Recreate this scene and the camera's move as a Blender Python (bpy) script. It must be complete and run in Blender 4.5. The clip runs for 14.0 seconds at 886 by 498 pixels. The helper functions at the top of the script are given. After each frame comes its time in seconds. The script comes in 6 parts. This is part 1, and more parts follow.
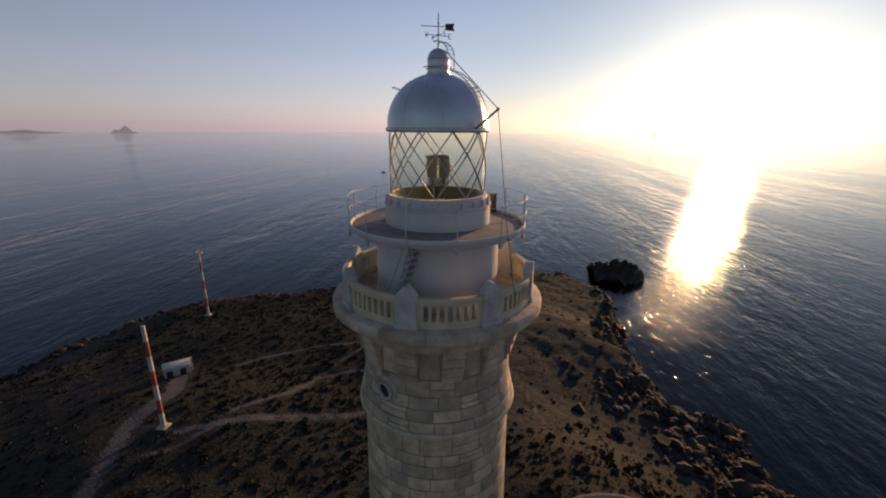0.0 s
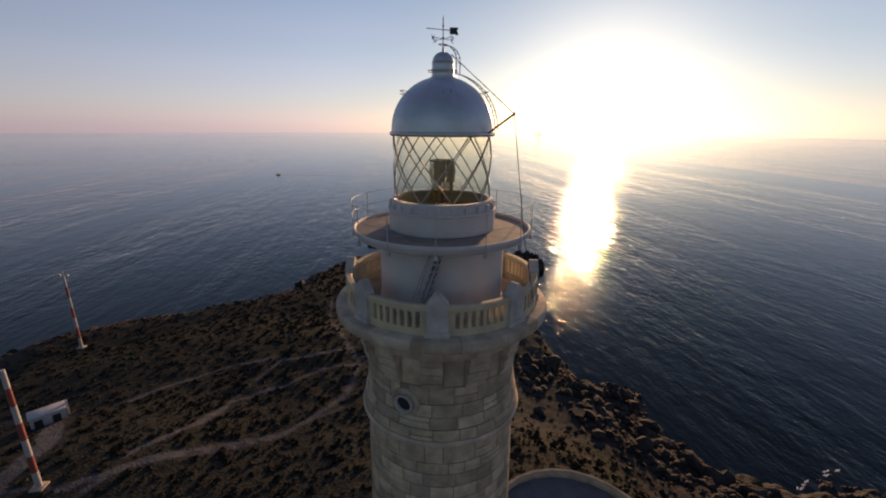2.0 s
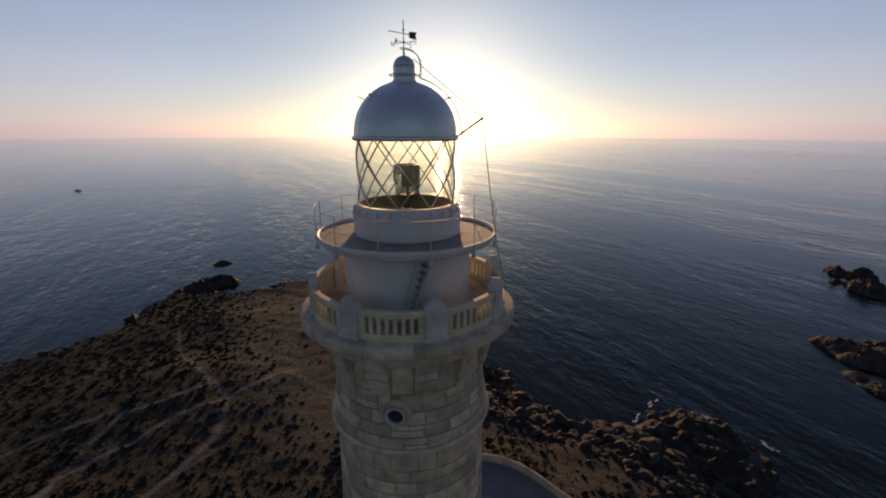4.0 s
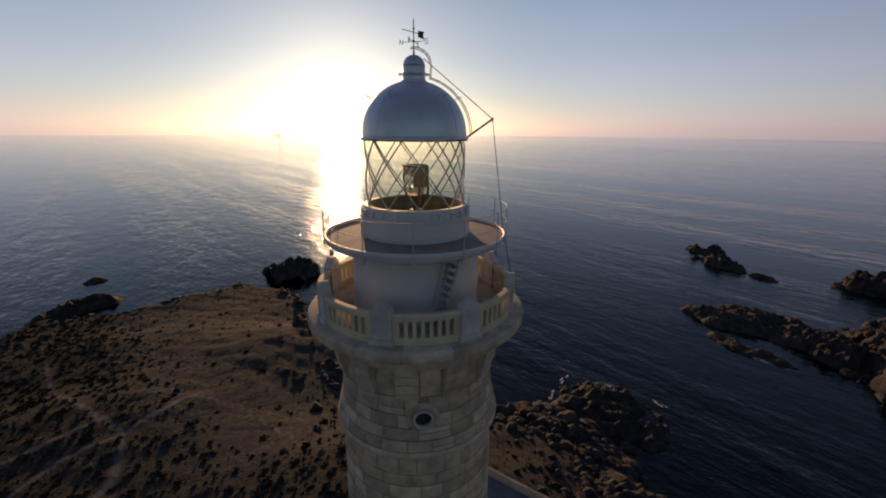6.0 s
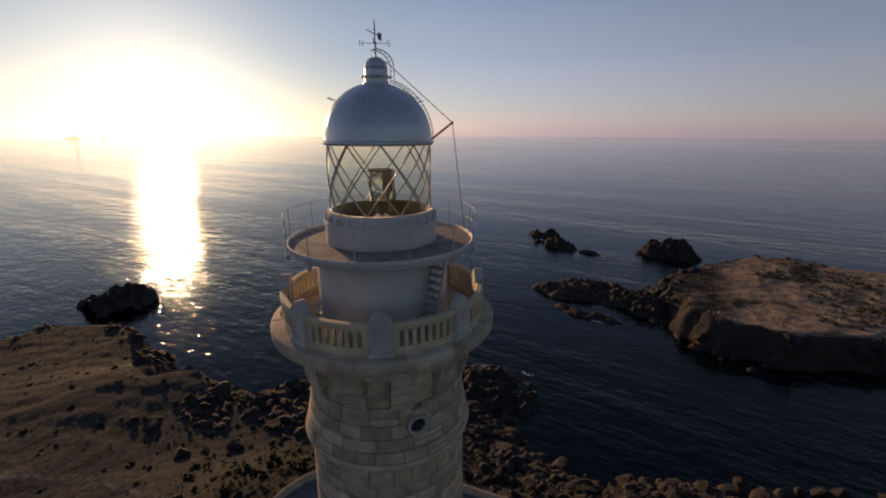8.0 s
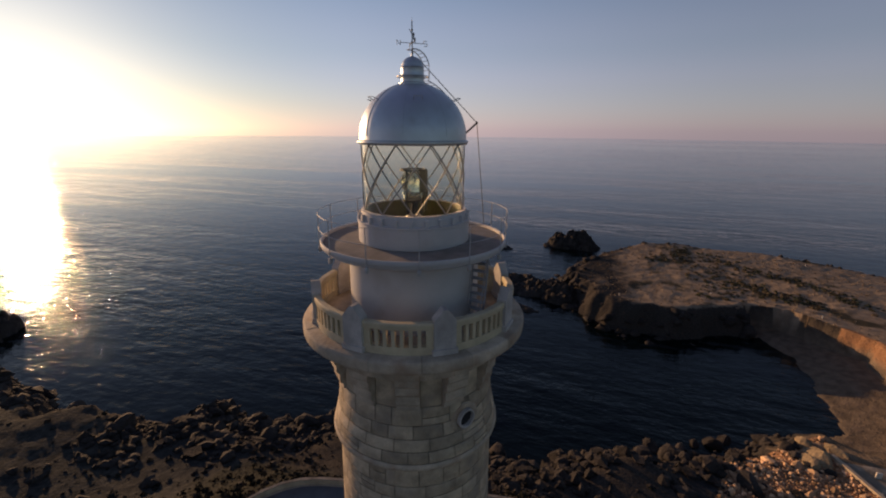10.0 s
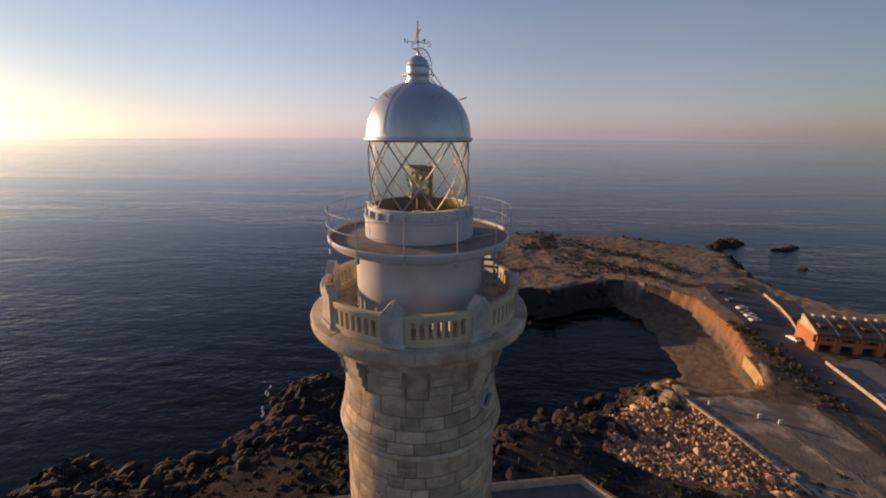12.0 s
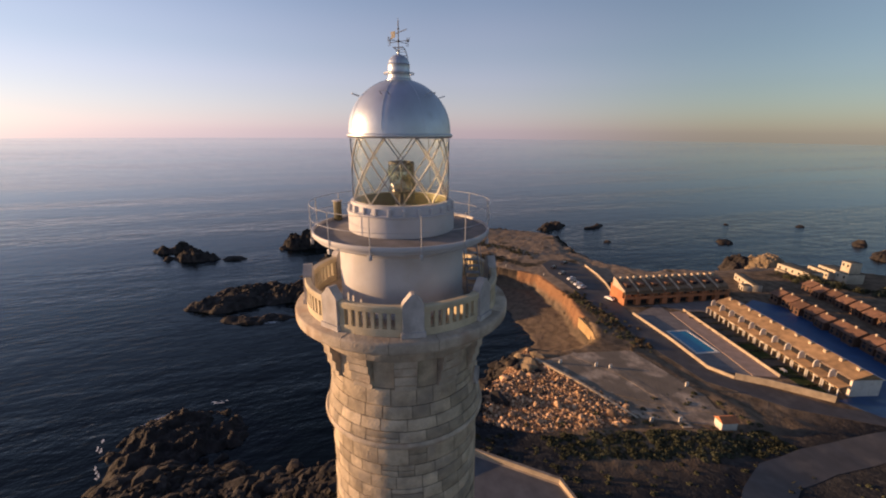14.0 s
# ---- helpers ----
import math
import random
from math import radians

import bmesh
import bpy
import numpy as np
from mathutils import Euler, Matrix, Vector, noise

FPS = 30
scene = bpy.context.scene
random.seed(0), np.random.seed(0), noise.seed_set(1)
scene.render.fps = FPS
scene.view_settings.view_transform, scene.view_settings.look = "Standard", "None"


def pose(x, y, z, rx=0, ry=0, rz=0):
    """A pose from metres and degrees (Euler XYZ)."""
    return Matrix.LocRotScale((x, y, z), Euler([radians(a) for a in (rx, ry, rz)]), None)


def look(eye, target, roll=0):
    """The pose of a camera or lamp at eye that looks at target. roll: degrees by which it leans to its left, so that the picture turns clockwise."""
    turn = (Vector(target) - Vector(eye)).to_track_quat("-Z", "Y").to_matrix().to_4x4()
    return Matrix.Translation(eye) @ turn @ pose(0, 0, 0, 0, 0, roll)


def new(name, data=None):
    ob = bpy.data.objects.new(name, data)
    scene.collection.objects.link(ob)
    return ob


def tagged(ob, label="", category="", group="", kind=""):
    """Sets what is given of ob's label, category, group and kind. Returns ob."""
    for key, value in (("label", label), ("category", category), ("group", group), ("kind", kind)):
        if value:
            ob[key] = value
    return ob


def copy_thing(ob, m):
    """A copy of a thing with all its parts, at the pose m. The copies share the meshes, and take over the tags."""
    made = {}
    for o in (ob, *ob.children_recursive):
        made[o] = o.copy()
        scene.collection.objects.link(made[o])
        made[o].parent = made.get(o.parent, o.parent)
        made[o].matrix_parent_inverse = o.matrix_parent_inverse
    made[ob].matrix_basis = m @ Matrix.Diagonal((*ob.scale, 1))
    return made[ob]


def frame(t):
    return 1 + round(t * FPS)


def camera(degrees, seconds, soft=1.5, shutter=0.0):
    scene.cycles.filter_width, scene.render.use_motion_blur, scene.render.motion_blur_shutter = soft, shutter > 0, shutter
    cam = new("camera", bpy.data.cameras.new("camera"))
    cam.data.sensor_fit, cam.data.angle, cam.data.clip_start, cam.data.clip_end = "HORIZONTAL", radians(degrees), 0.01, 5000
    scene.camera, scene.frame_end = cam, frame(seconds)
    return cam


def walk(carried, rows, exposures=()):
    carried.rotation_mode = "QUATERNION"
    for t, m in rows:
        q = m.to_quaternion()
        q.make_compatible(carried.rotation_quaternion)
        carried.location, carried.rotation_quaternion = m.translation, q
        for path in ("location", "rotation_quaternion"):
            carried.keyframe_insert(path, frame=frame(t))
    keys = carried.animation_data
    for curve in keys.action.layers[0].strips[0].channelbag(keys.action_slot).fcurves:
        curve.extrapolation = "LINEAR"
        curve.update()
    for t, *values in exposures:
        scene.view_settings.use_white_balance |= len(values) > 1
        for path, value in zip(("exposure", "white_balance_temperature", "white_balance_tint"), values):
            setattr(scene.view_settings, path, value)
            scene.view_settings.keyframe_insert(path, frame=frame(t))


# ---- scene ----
cam = camera(92.7, 14.0, soft=2.0)
# seconds, eye x y z, yaw, pitch, roll
ROWS = [
    (0.0, 1.780, -14.630, 82.000, 6.17, -16.34, 0.43),
    (0.5, 0.931, -14.664, 82.007, 2.37, -16.29, 0.46),
    (1.0, 0.011, -14.632, 82.023, -1.28, -16.24, 0.46),
    (1.5, -0.861, -14.571, 82.055, -4.04, -16.20, 0.46),
    (2.0, -1.796, -14.446, 82.113, -7.26, -16.29, 0.42),
    (2.5, -2.658, -14.309, 82.119, -10.92, -16.19, 0.47),
    (3.0, -3.503, -14.114, 82.150, -15.72, -16.21, 0.48),
    (3.5, -4.523, -13.769, 82.119, -22.27, -15.95, 0.24),
    (6.0, -8.492, -11.474, 82.179, -40.30, -16.00, 0.38),
    (6.5, -9.178, -10.847, 82.231, -46.45, -16.02, 0.30),
    (7.0, -9.808, -10.188, 82.256, -51.96, -15.96, 0.32),
    (7.5, -10.425, -9.477, 82.248, -56.40, -15.85, 0.22),
    (8.0, -10.953, -8.730, 82.259, -59.86, -15.87, 0.10),
    (10.5, -13.289, -4.230, 82.230, -75.17, -15.76, 0.53),
    (11.0, -13.615, -3.245, 82.173, -78.58, -15.70, 0.50),
    (11.5, -13.918, -2.231, 82.148, -83.10, -15.68, 0.48),
    (12.0, -14.171, -1.102, 82.111, -88.83, -15.61, 0.37),
    (12.5, -14.340, -0.049, 82.109, -94.24, -15.70, 0.42),
    (13.0, -14.420, 1.121, 82.077, -100.23, -15.69, 0.40),
    (13.5, -14.424, 2.255, 82.019, -105.32, -15.59, 0.34),
    (14.0, -14.281, 3.472, 82.010, -109.37, -15.61, 0.44),
]
EXPOSURE = [(0.0, 0.2), (3.5, 0.08), (7.5, -0.12), (10.5, 0.0), (12.5, 0.35), (14.0, 0.58)]
walk(cam, [(t, pose(x, y, z, 90 + pitch, 0, yaw) @ pose(0, 0, 0, 0, 0, roll)) for t, x, y, z, yaw, pitch, roll in ROWS], EXPOSURE)

# ---- world, sun, exposure ----
SUN_AZ, SUN_EL = 62.8, 6.6     # degrees: anticlockwise from +x, above the horizon
world = bpy.data.worlds.new("world")
scene.world = world
world.use_nodes = True
wt = world.node_tree
sky = wt.nodes.new("ShaderNodeTexSky")
sky.sky_type = "NISHITA"
sky.sun_disc = False
sky.sun_elevation = radians(SUN_EL)
sky.sun_rotation = radians(90 - SUN_AZ)
sky.altitude = 80
sky.air_density, sky.dust_density, sky.ozone_density = 1.0, 0.42, 2.9
wt.nodes["Background"].inputs["Strength"].default_value = 0.090
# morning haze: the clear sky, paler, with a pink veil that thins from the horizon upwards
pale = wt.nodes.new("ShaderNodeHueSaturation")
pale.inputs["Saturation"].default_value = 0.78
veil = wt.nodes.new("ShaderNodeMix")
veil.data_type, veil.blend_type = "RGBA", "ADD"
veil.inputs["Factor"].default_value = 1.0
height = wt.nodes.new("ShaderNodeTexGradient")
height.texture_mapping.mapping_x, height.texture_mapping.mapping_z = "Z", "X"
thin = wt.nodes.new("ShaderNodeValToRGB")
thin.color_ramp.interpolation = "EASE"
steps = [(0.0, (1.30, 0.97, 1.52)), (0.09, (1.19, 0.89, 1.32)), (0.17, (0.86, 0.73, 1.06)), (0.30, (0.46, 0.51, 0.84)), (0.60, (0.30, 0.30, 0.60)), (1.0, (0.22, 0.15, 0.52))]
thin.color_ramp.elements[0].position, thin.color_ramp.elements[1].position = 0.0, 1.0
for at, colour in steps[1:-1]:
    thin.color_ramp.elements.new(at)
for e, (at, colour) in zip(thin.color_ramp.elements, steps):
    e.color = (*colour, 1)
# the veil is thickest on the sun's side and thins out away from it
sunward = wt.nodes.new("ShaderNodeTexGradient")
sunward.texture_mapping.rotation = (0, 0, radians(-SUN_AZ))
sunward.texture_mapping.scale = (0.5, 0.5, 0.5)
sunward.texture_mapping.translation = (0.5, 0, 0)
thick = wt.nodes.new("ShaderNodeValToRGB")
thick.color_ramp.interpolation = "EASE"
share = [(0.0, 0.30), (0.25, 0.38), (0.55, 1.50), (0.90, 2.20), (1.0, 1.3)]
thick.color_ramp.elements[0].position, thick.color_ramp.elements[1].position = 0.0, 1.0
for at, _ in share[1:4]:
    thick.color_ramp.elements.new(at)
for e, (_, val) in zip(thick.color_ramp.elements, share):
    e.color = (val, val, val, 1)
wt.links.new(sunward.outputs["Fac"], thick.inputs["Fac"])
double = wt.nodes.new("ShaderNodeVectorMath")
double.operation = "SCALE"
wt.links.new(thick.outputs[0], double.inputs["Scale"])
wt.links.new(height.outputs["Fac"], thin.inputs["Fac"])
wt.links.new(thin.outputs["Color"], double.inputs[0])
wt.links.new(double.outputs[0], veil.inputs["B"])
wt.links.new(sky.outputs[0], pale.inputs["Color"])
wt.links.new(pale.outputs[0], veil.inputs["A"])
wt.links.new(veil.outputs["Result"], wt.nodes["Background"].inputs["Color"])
sun = new("sun", bpy.data.lights.new("sun", "SUN"))
sun.data.energy, sun.data.angle, sun.data.color = 5.3, radians(0.55), (1.0, 0.59, 0.30)
sun_dir = Vector((math.cos(radians(SUN_AZ)) * math.cos(radians(SUN_EL)), math.sin(radians(SUN_AZ)) * math.cos(radians(SUN_EL)), math.sin(radians(SUN_EL))))
sun.matrix_world = look(sun_dir * 300, (0, 0, 0))

# ---- materials ----
def mat(name, base, rough=0.6, metal=0.0, vary=0.15, scale=3.0, fine=25.0, bump=0.15, bump_m=0.02, stain=None, stain_at=(0.55, 0.75), stain_scale=0.8, island=0.0, spec=0.5):
    """A procedural surface: base colour broken up at two scales, with optional stains and fine relief."""
    m = bpy.data.materials.new(name)
    m.use_nodes = True
    nt = m.node_tree
    bsdf = nt.nodes["Principled BSDF"]
    bsdf.inputs["Roughness"].default_value = rough
    bsdf.inputs["Metallic"].default_value = metal
    bsdf.inputs["Specular IOR Level"].default_value = spec
    geo = nt.nodes.new("ShaderNodeNewGeometry")
    pos = geo.outputs["Position"]

    def noise_at(s, detail=4.0):
        n = nt.nodes.new("ShaderNodeTexNoise")
        n.inputs["Scale"].default_value, n.inputs["Detail"].default_value = s, detail
        nt.links.new(pos, n.inputs["Vector"])
        return n.outputs["Fac"]

    def ramp(fac, a, b, low, high):
        r = nt.nodes.new("ShaderNodeMapRange")
        r.inputs["From Min"].default_value, r.inputs["From Max"].default_value = a, b
        r.inputs["To Min"].default_value, r.inputs["To Max"].default_value = low, high
        nt.links.new(fac, r.inputs["Value"])
        return r.outputs["Result"]

    def mix(kind, fac, a, b):
        x = nt.nodes.new("ShaderNodeMix")
        x.data_type, x.blend_type = "RGBA", kind
        for sock, val in ((x.inputs["Factor"], fac), (x.inputs["A"], a), (x.inputs["B"], b)):
            if isinstance(val, (float, int)):
                sock.default_value = val
            elif isinstance(val, tuple):
                sock.default_value = (*val, 1)
            else:
                nt.links.new(val, sock)
        return x.outputs["Result"]

    big, small = noise_at(scale), noise_at(fine, 6.0)
    dark = tuple(c * (1 - 2 * vary) for c in base)
    lite = tuple(min(1.0, c * (1 + 1.2 * vary)) for c in base)
    col = mix("MIX", ramp(big, 0.3, 0.7, 0.0, 1.0), dark, lite)
    col = mix("MULTIPLY", 0.6, col, mix("MIX", ramp(small, 0.3, 0.7, 0.0, 1.0), (1 - 1.6 * vary,) * 3, (1.0, 1.0, 1.0)))
    if stain:
        col = mix("MIX", ramp(noise_at(stain_scale, 8.0), stain_at[0], stain_at[1], 0.0, 0.85), col, stain)
    if island:
        info = nt.nodes.new("ShaderNodeObjectInfo")
        both = nt.nodes.new("ShaderNodeMath")
        both.operation = "ADD"
        nt.links.new(info.outputs["Random"], both.inputs[0])
        nt.links.new(geo.outputs["Random Per Island"], both.inputs[1])
        frac = nt.nodes.new("ShaderNodeMath")
        frac.operation = "FRACT"
        nt.links.new(both.outputs[0], frac.inputs[0])
        grey = nt.nodes.new("ShaderNodeCombineColor")
        val = ramp(frac.outputs[0], 0.0, 1.0, 1 - island, 1 + island * 0.6)
        for s in ("Red", "Green", "Blue"):
            nt.links.new(val, grey.inputs[s])
        col = mix("MULTIPLY", 1.0, col, grey.outputs[0])
    nt.links.new(col, bsdf.inputs["Base Color"])
    nt.links.new(ramp(small, 0.2, 0.8, max(0.03, rough - 0.12), min(1.0, rough + 0.12)), bsdf.inputs["Roughness"])
    if bump:
        b = nt.nodes.new("ShaderNodeBump")
        b.inputs["Strength"].default_value, b.inputs["Distance"].default_value = bump, bump_m
        nt.links.new(small, b.inputs["Height"])
        nt.links.new(b.outputs[0], bsdf.inputs["Normal"])
    return m


STONE = mat("limestone_block", (0.54, 0.44, 0.315), 0.88, vary=0.16, scale=2.2, fine=14, bump=0.7, bump_m=0.04, stain=(0.29, 0.25, 0.21), stain_at=(0.5, 0.75), stain_scale=1.3, island=0.30)
JOINT = mat("lime_mortar", (0.25, 0.205, 0.155), 0.95, vary=0.15, scale=3, fine=40, bump=0.4)
CARVED = mat("carved_limestone", (0.49, 0.41, 0.315), 0.88, vary=0.16, scale=2.0, fine=14, bump=0.6, bump_m=0.03, stain=(0.30, 0.20, 0.13), stain_at=(0.52, 0.72), stain_scale=1.1, island=0.16)
CREAMY = mat("cream_painted_stone", (0.56, 0.48, 0.33), 0.75, vary=0.10, scale=1.6, fine=16, bump=0.3, bump_m=0.02, stain=(0.36, 0.29, 0.20), stain_at=(0.56, 0.8), stain_scale=1.5)
PALE_STONE = mat("pale_grey_limestone", (0.50, 0.47, 0.45), 0.85, vary=0.14, scale=1.8, fine=14, bump=0.5, bump_m=0.03, stain=(0.33, 0.29, 0.26), stain_at=(0.54, 0.78), stain_scale=1.4)
WHITE = mat("white_masonry_paint", (0.52, 0.51, 0.52), 0.6, vary=0.05, scale=1.2, fine=18, bump=0.12, stain=(0.40, 0.37, 0.35), stain_at=(0.55, 0.85), stain_scale=1.1)
SILVER = mat("silver_grey_metal_paint", (0.54, 0.58, 0.63), 0.4, metal=0.65, vary=0.05, scale=1.5, fine=20, bump=0.05, stain=(0.36, 0.36, 0.38), stain_at=(0.6, 0.85), stain_scale=1.4)
RAIL = mat("galvanised_rail", (0.46, 0.46, 0.47), 0.6, metal=0.1, vary=0.08, scale=6, fine=50, bump=0.05)
BARS = mat("weathered_bronze_bars", (0.38, 0.37, 0.345), 0.65, metal=0.0, vary=0.12, scale=6, fine=40, bump=0.05)
OLIVE = mat("olive_green_enamel", (0.105, 0.095, 0.05), 0.5, metal=0.2, vary=0.15, scale=6, fine=40, bump=0.05)
DECK = mat("weathered_deck_screed", (0.22, 0.20, 0.185), 0.85, vary=0.15, scale=2, fine=20, bump=0.3, stain=(0.2, 0.18, 0.16))
DARK = mat("dark_bronze_metal", (0.05, 0.047, 0.042), 0.6, metal=0.1, vary=0.2, scale=6, fine=40, bump=0.1)
BLACK = mat("dark_opening", (0.02, 0.02, 0.022), 0.9, vary=0.1, bump=0)


def glass_mat(name, tint=(1, 1, 1), rough=0.02):
    m = bpy.data.materials.new(name)
    m.use_nodes = True
    b = m.node_tree.nodes["Principled BSDF"]
    b.inputs["Base Color"].default_value = (*tint, 1)
    b.inputs["Transmission Weight"].default_value = 1.0
    b.inputs["Roughness"].default_value = rough
    b.inputs["IOR"].default_value = 1.45
    return m


GLASS = glass_mat("lantern_glass", (0.97, 0.965, 0.88))
LENS = glass_mat("lens_glass", (0.90, 0.88, 0.74), 0.05)

# ---- building helpers ----
def smooth_by_angle(bm, limit=35.0):
    for f in bm.faces:
        f.smooth = True
    lim = radians(limit)
    for e in bm.edges:
        if len(e.link_faces) != 2 or e.calc_face_angle(0.0) > lim:
            e.smooth = False


def part(name, bm, material, parent=None, label="", limit=35.0, at=None):
    """Links a bmesh as one mesh object, under a thing or a part."""
    bmesh.ops.recalc_face_normals(bm, faces=bm.faces)
    smooth_by_angle(bm, limit)
    me = bpy.data.meshes.new(name)
    bm.to_mesh(me)
    bm.free()
    me.materials.append(material)
    ob = new(name, me)
    if parent:
        ob.parent = parent
    if at is not None:
        ob.matrix_basis = at
    if label:
        ob["label"] = label
    return ob


def lathe(bm, profile, seg=96, a0=0.0, a1=360.0, closed=False):
    """Turns a profile of (radius, height) about the z axis."""
    full = abs(a1 - a0 - 360) < 1e-6
    n = seg if full else seg + 1
    rings = []
    for r, z in profile:
        ring = []
        for k in range(n):
            a = radians(a0 + (a1 - a0) * k / seg)
            ring.append(bm.verts.new((r * math.cos(a), r * math.sin(a), z)))
        rings.append(ring)
    pairs = list(zip(rings, rings[1:])) + ([(rings[-1], rings[0])] if closed else [])
    for lo, hi in pairs:
        for k in range(n if full else n - 1):
            j = (k + 1) % n
            bm.faces.new((lo[k], lo[j], hi[j], hi[k]))
    if closed and not full:
        for k in (0, n - 1):
            bm.faces.new([ring[k] for ring in rings])
    return rings


def box(bm, lo, hi, m=None, bevel=0.0):
    vs = [bm.verts.new((x, y, z)) for z in (lo[2], hi[2]) for y in (lo[1], hi[1]) for x in (lo[0], hi[0])]
    fs = [bm.faces.new([vs[i] for i in q]) for q in ((0, 2, 3, 1), (4, 5, 7, 6), (0, 1, 5, 4), (1, 3, 7, 5), (3, 2, 6, 7), (2, 0, 4, 6))]
    if bevel:
        es = list({e for f in fs for e in f.edges})
        r = bmesh.ops.bevel(bm, geom=es, offset=bevel, segments=2, affect="EDGES", profile=0.5)
        vs = list({v for f in r["faces"] for v in f.verts} | {v for v in vs if v.is_valid})
    if m is not None:
        bmesh.ops.transform(bm, matrix=m, verts=[v for v in vs if v.is_valid])
    return vs


def prism(bm, outline, z0, z1):
    """An upright prism over an outline of (x, y)."""
    lo = [bm.verts.new((x, y, z0)) for x, y in outline]
    hi = [bm.verts.new((x, y, z1)) for x, y in outline]
    n = len(outline)
    bm.faces.new(lo[::-1]), bm.faces.new(hi)
    for k in range(n):
        j = (k + 1) % n
        bm.faces.new((lo[k], lo[j], hi[j], hi[k]))


def tube(bm, pts, r, sides=8, closed=False):
    """A round bar along points."""
    pts = [Vector(p) for p in pts]
    n = len(pts)
    rings = []
    up = Vector((0, 0, 1))
    for i, p in enumerate(pts):
        a = pts[(i - 1) % n] if closed or i > 0 else p
        b = pts[(i + 1) % n] if closed or i < n - 1 else p
        d = (b - a).normalized()
        u = d.cross(up)
        if u.length < 1e-3:
            u = d.cross(Vector((1, 0, 0)))
        u.normalize()
        w = d.cross(u)
        rings.append([bm.verts.new(p + r * (math.cos(k * math.tau / sides) * u + math.sin(k * math.tau / sides) * w)) for k in range(sides)])
    for i in range(n if closed else n - 1):
        lo, hi = rings[i], rings[(i + 1) % n]
        for k in range(sides):
            j = (k + 1) % sides
            bm.faces.new((lo[k], lo[j], hi[j], hi[k]))
    if not closed:
        bm.faces.new(rings[0][::-1]), bm.faces.new(rings[-1])


def thing(name, label, category, group="", at=None, kind=""):
    ob = new(name)
    ob.empty_display_size = 0.5
    if at is not None:
        ob.matrix_basis = at
    return tagged(ob, label, category, group, kind)


def polar(r, a, z=0.0):
    return Vector((r * math.cos(radians(a)), r * math.sin(radians(a)), z))

# ---- sea and land ----
def fbm(x, y, size, octaves=4, seed=0):
    """Smooth value noise in about -1..1 over arrays of metres."""
    rng = np.random.RandomState(seed)
    table = rng.rand(256, 256)
    total, amp, norm = np.zeros_like(x), 1.0, 0.0
    for o in range(octaves):
        u, v = x / size + 37.7 * o, y / size + 11.3 * o
        i, j = np.floor(u).astype(int), np.floor(v).astype(int)
        fu, fv = u - i, v - j
        fu, fv = fu * fu * (3 - 2 * fu), fv * fv * (3 - 2 * fv)
        a, b = table[i % 256, j % 256], table[(i + 1) % 256, j % 256]
        c, d = table[i % 256, (j + 1) % 256], table[(i + 1) % 256, (j + 1) % 256]
        total += amp * ((a * (1 - fu) + b * fu) * (1 - fv) + (c * (1 - fu) + d * fu) * fv)
        norm += amp
        amp, size = amp * 0.5, size * 0.5
    return 2 * total / norm - 1


# coast: x, y, width of the slope from the water to the plateau
COAST_NORTH = [(-420, -300, 40), (-260, -120, 40), (-180, 30, 30), (-153, 86, 34), (-155, 108, 36), (-148, 126, 36), (-136, 144, 34), (-117, 161, 34),
               (-98, 168, 32), (-67, 171, 26), (-56, 178, 20), (-46, 197, 15), (-41, 208, 12), (-27, 211, 11), (-8, 203, 11), (8, 203, 10), (22, 203, 9),
               (34, 204, 8), (45, 203, 7), (56, 190, 6), (60, 172, 6), (57, 152, 7), (52, 132, 7), (50, 123, 8)]
COAST_EAST = [(47, 117, 9), (56, 113, 12), (58, 99, 16), (57, 91, 18), (71, 89, 22), (67, 78, 22), (71, 66, 24), (75, 56, 24), (85, 51, 30), (90, 43, 32), (89, 32, 32),
              (83, 23, 28), (76, 12, 24), (75, 2, 22), (82, -9, 22), (86, -19, 20), (89, -31, 16), (95, -43, 14), (105, -55, 12), (111, -70, 10), (119, -82, 20),
              (143, -84, 22), (166, -86, 18), (181, -79, 9), (174, -64, 8), (167, -48, 7), (164, -33, 7), (167, -20, 7), (176, -11, 7)]
COAST_SOUTH = [(192, -8, 8), (208, -3, 8), (226, -1, 9), (243, -9, 9), (262, -20, 9), (282, -32, 9), (298, -48, 9), (297, -80, 9), (292, -116, 9), (274, -149, 9),
               (258, -172, 10), (240, -182, 10), (208, -168, 10), (184, -166, 9), (170, -164, 9), (157, -176, 9), (149, -205, 10), (149, -235, 10), (152, -262, 12), (147, -280, 12),
               (128, -298, 12), (110, -312, 14), (98, -420, 18), (90, -560, 20), (-420, -560, 40)]
COAST = np.array(COAST_NORTH + COAST_EAST + COAST_SOUTH, float)

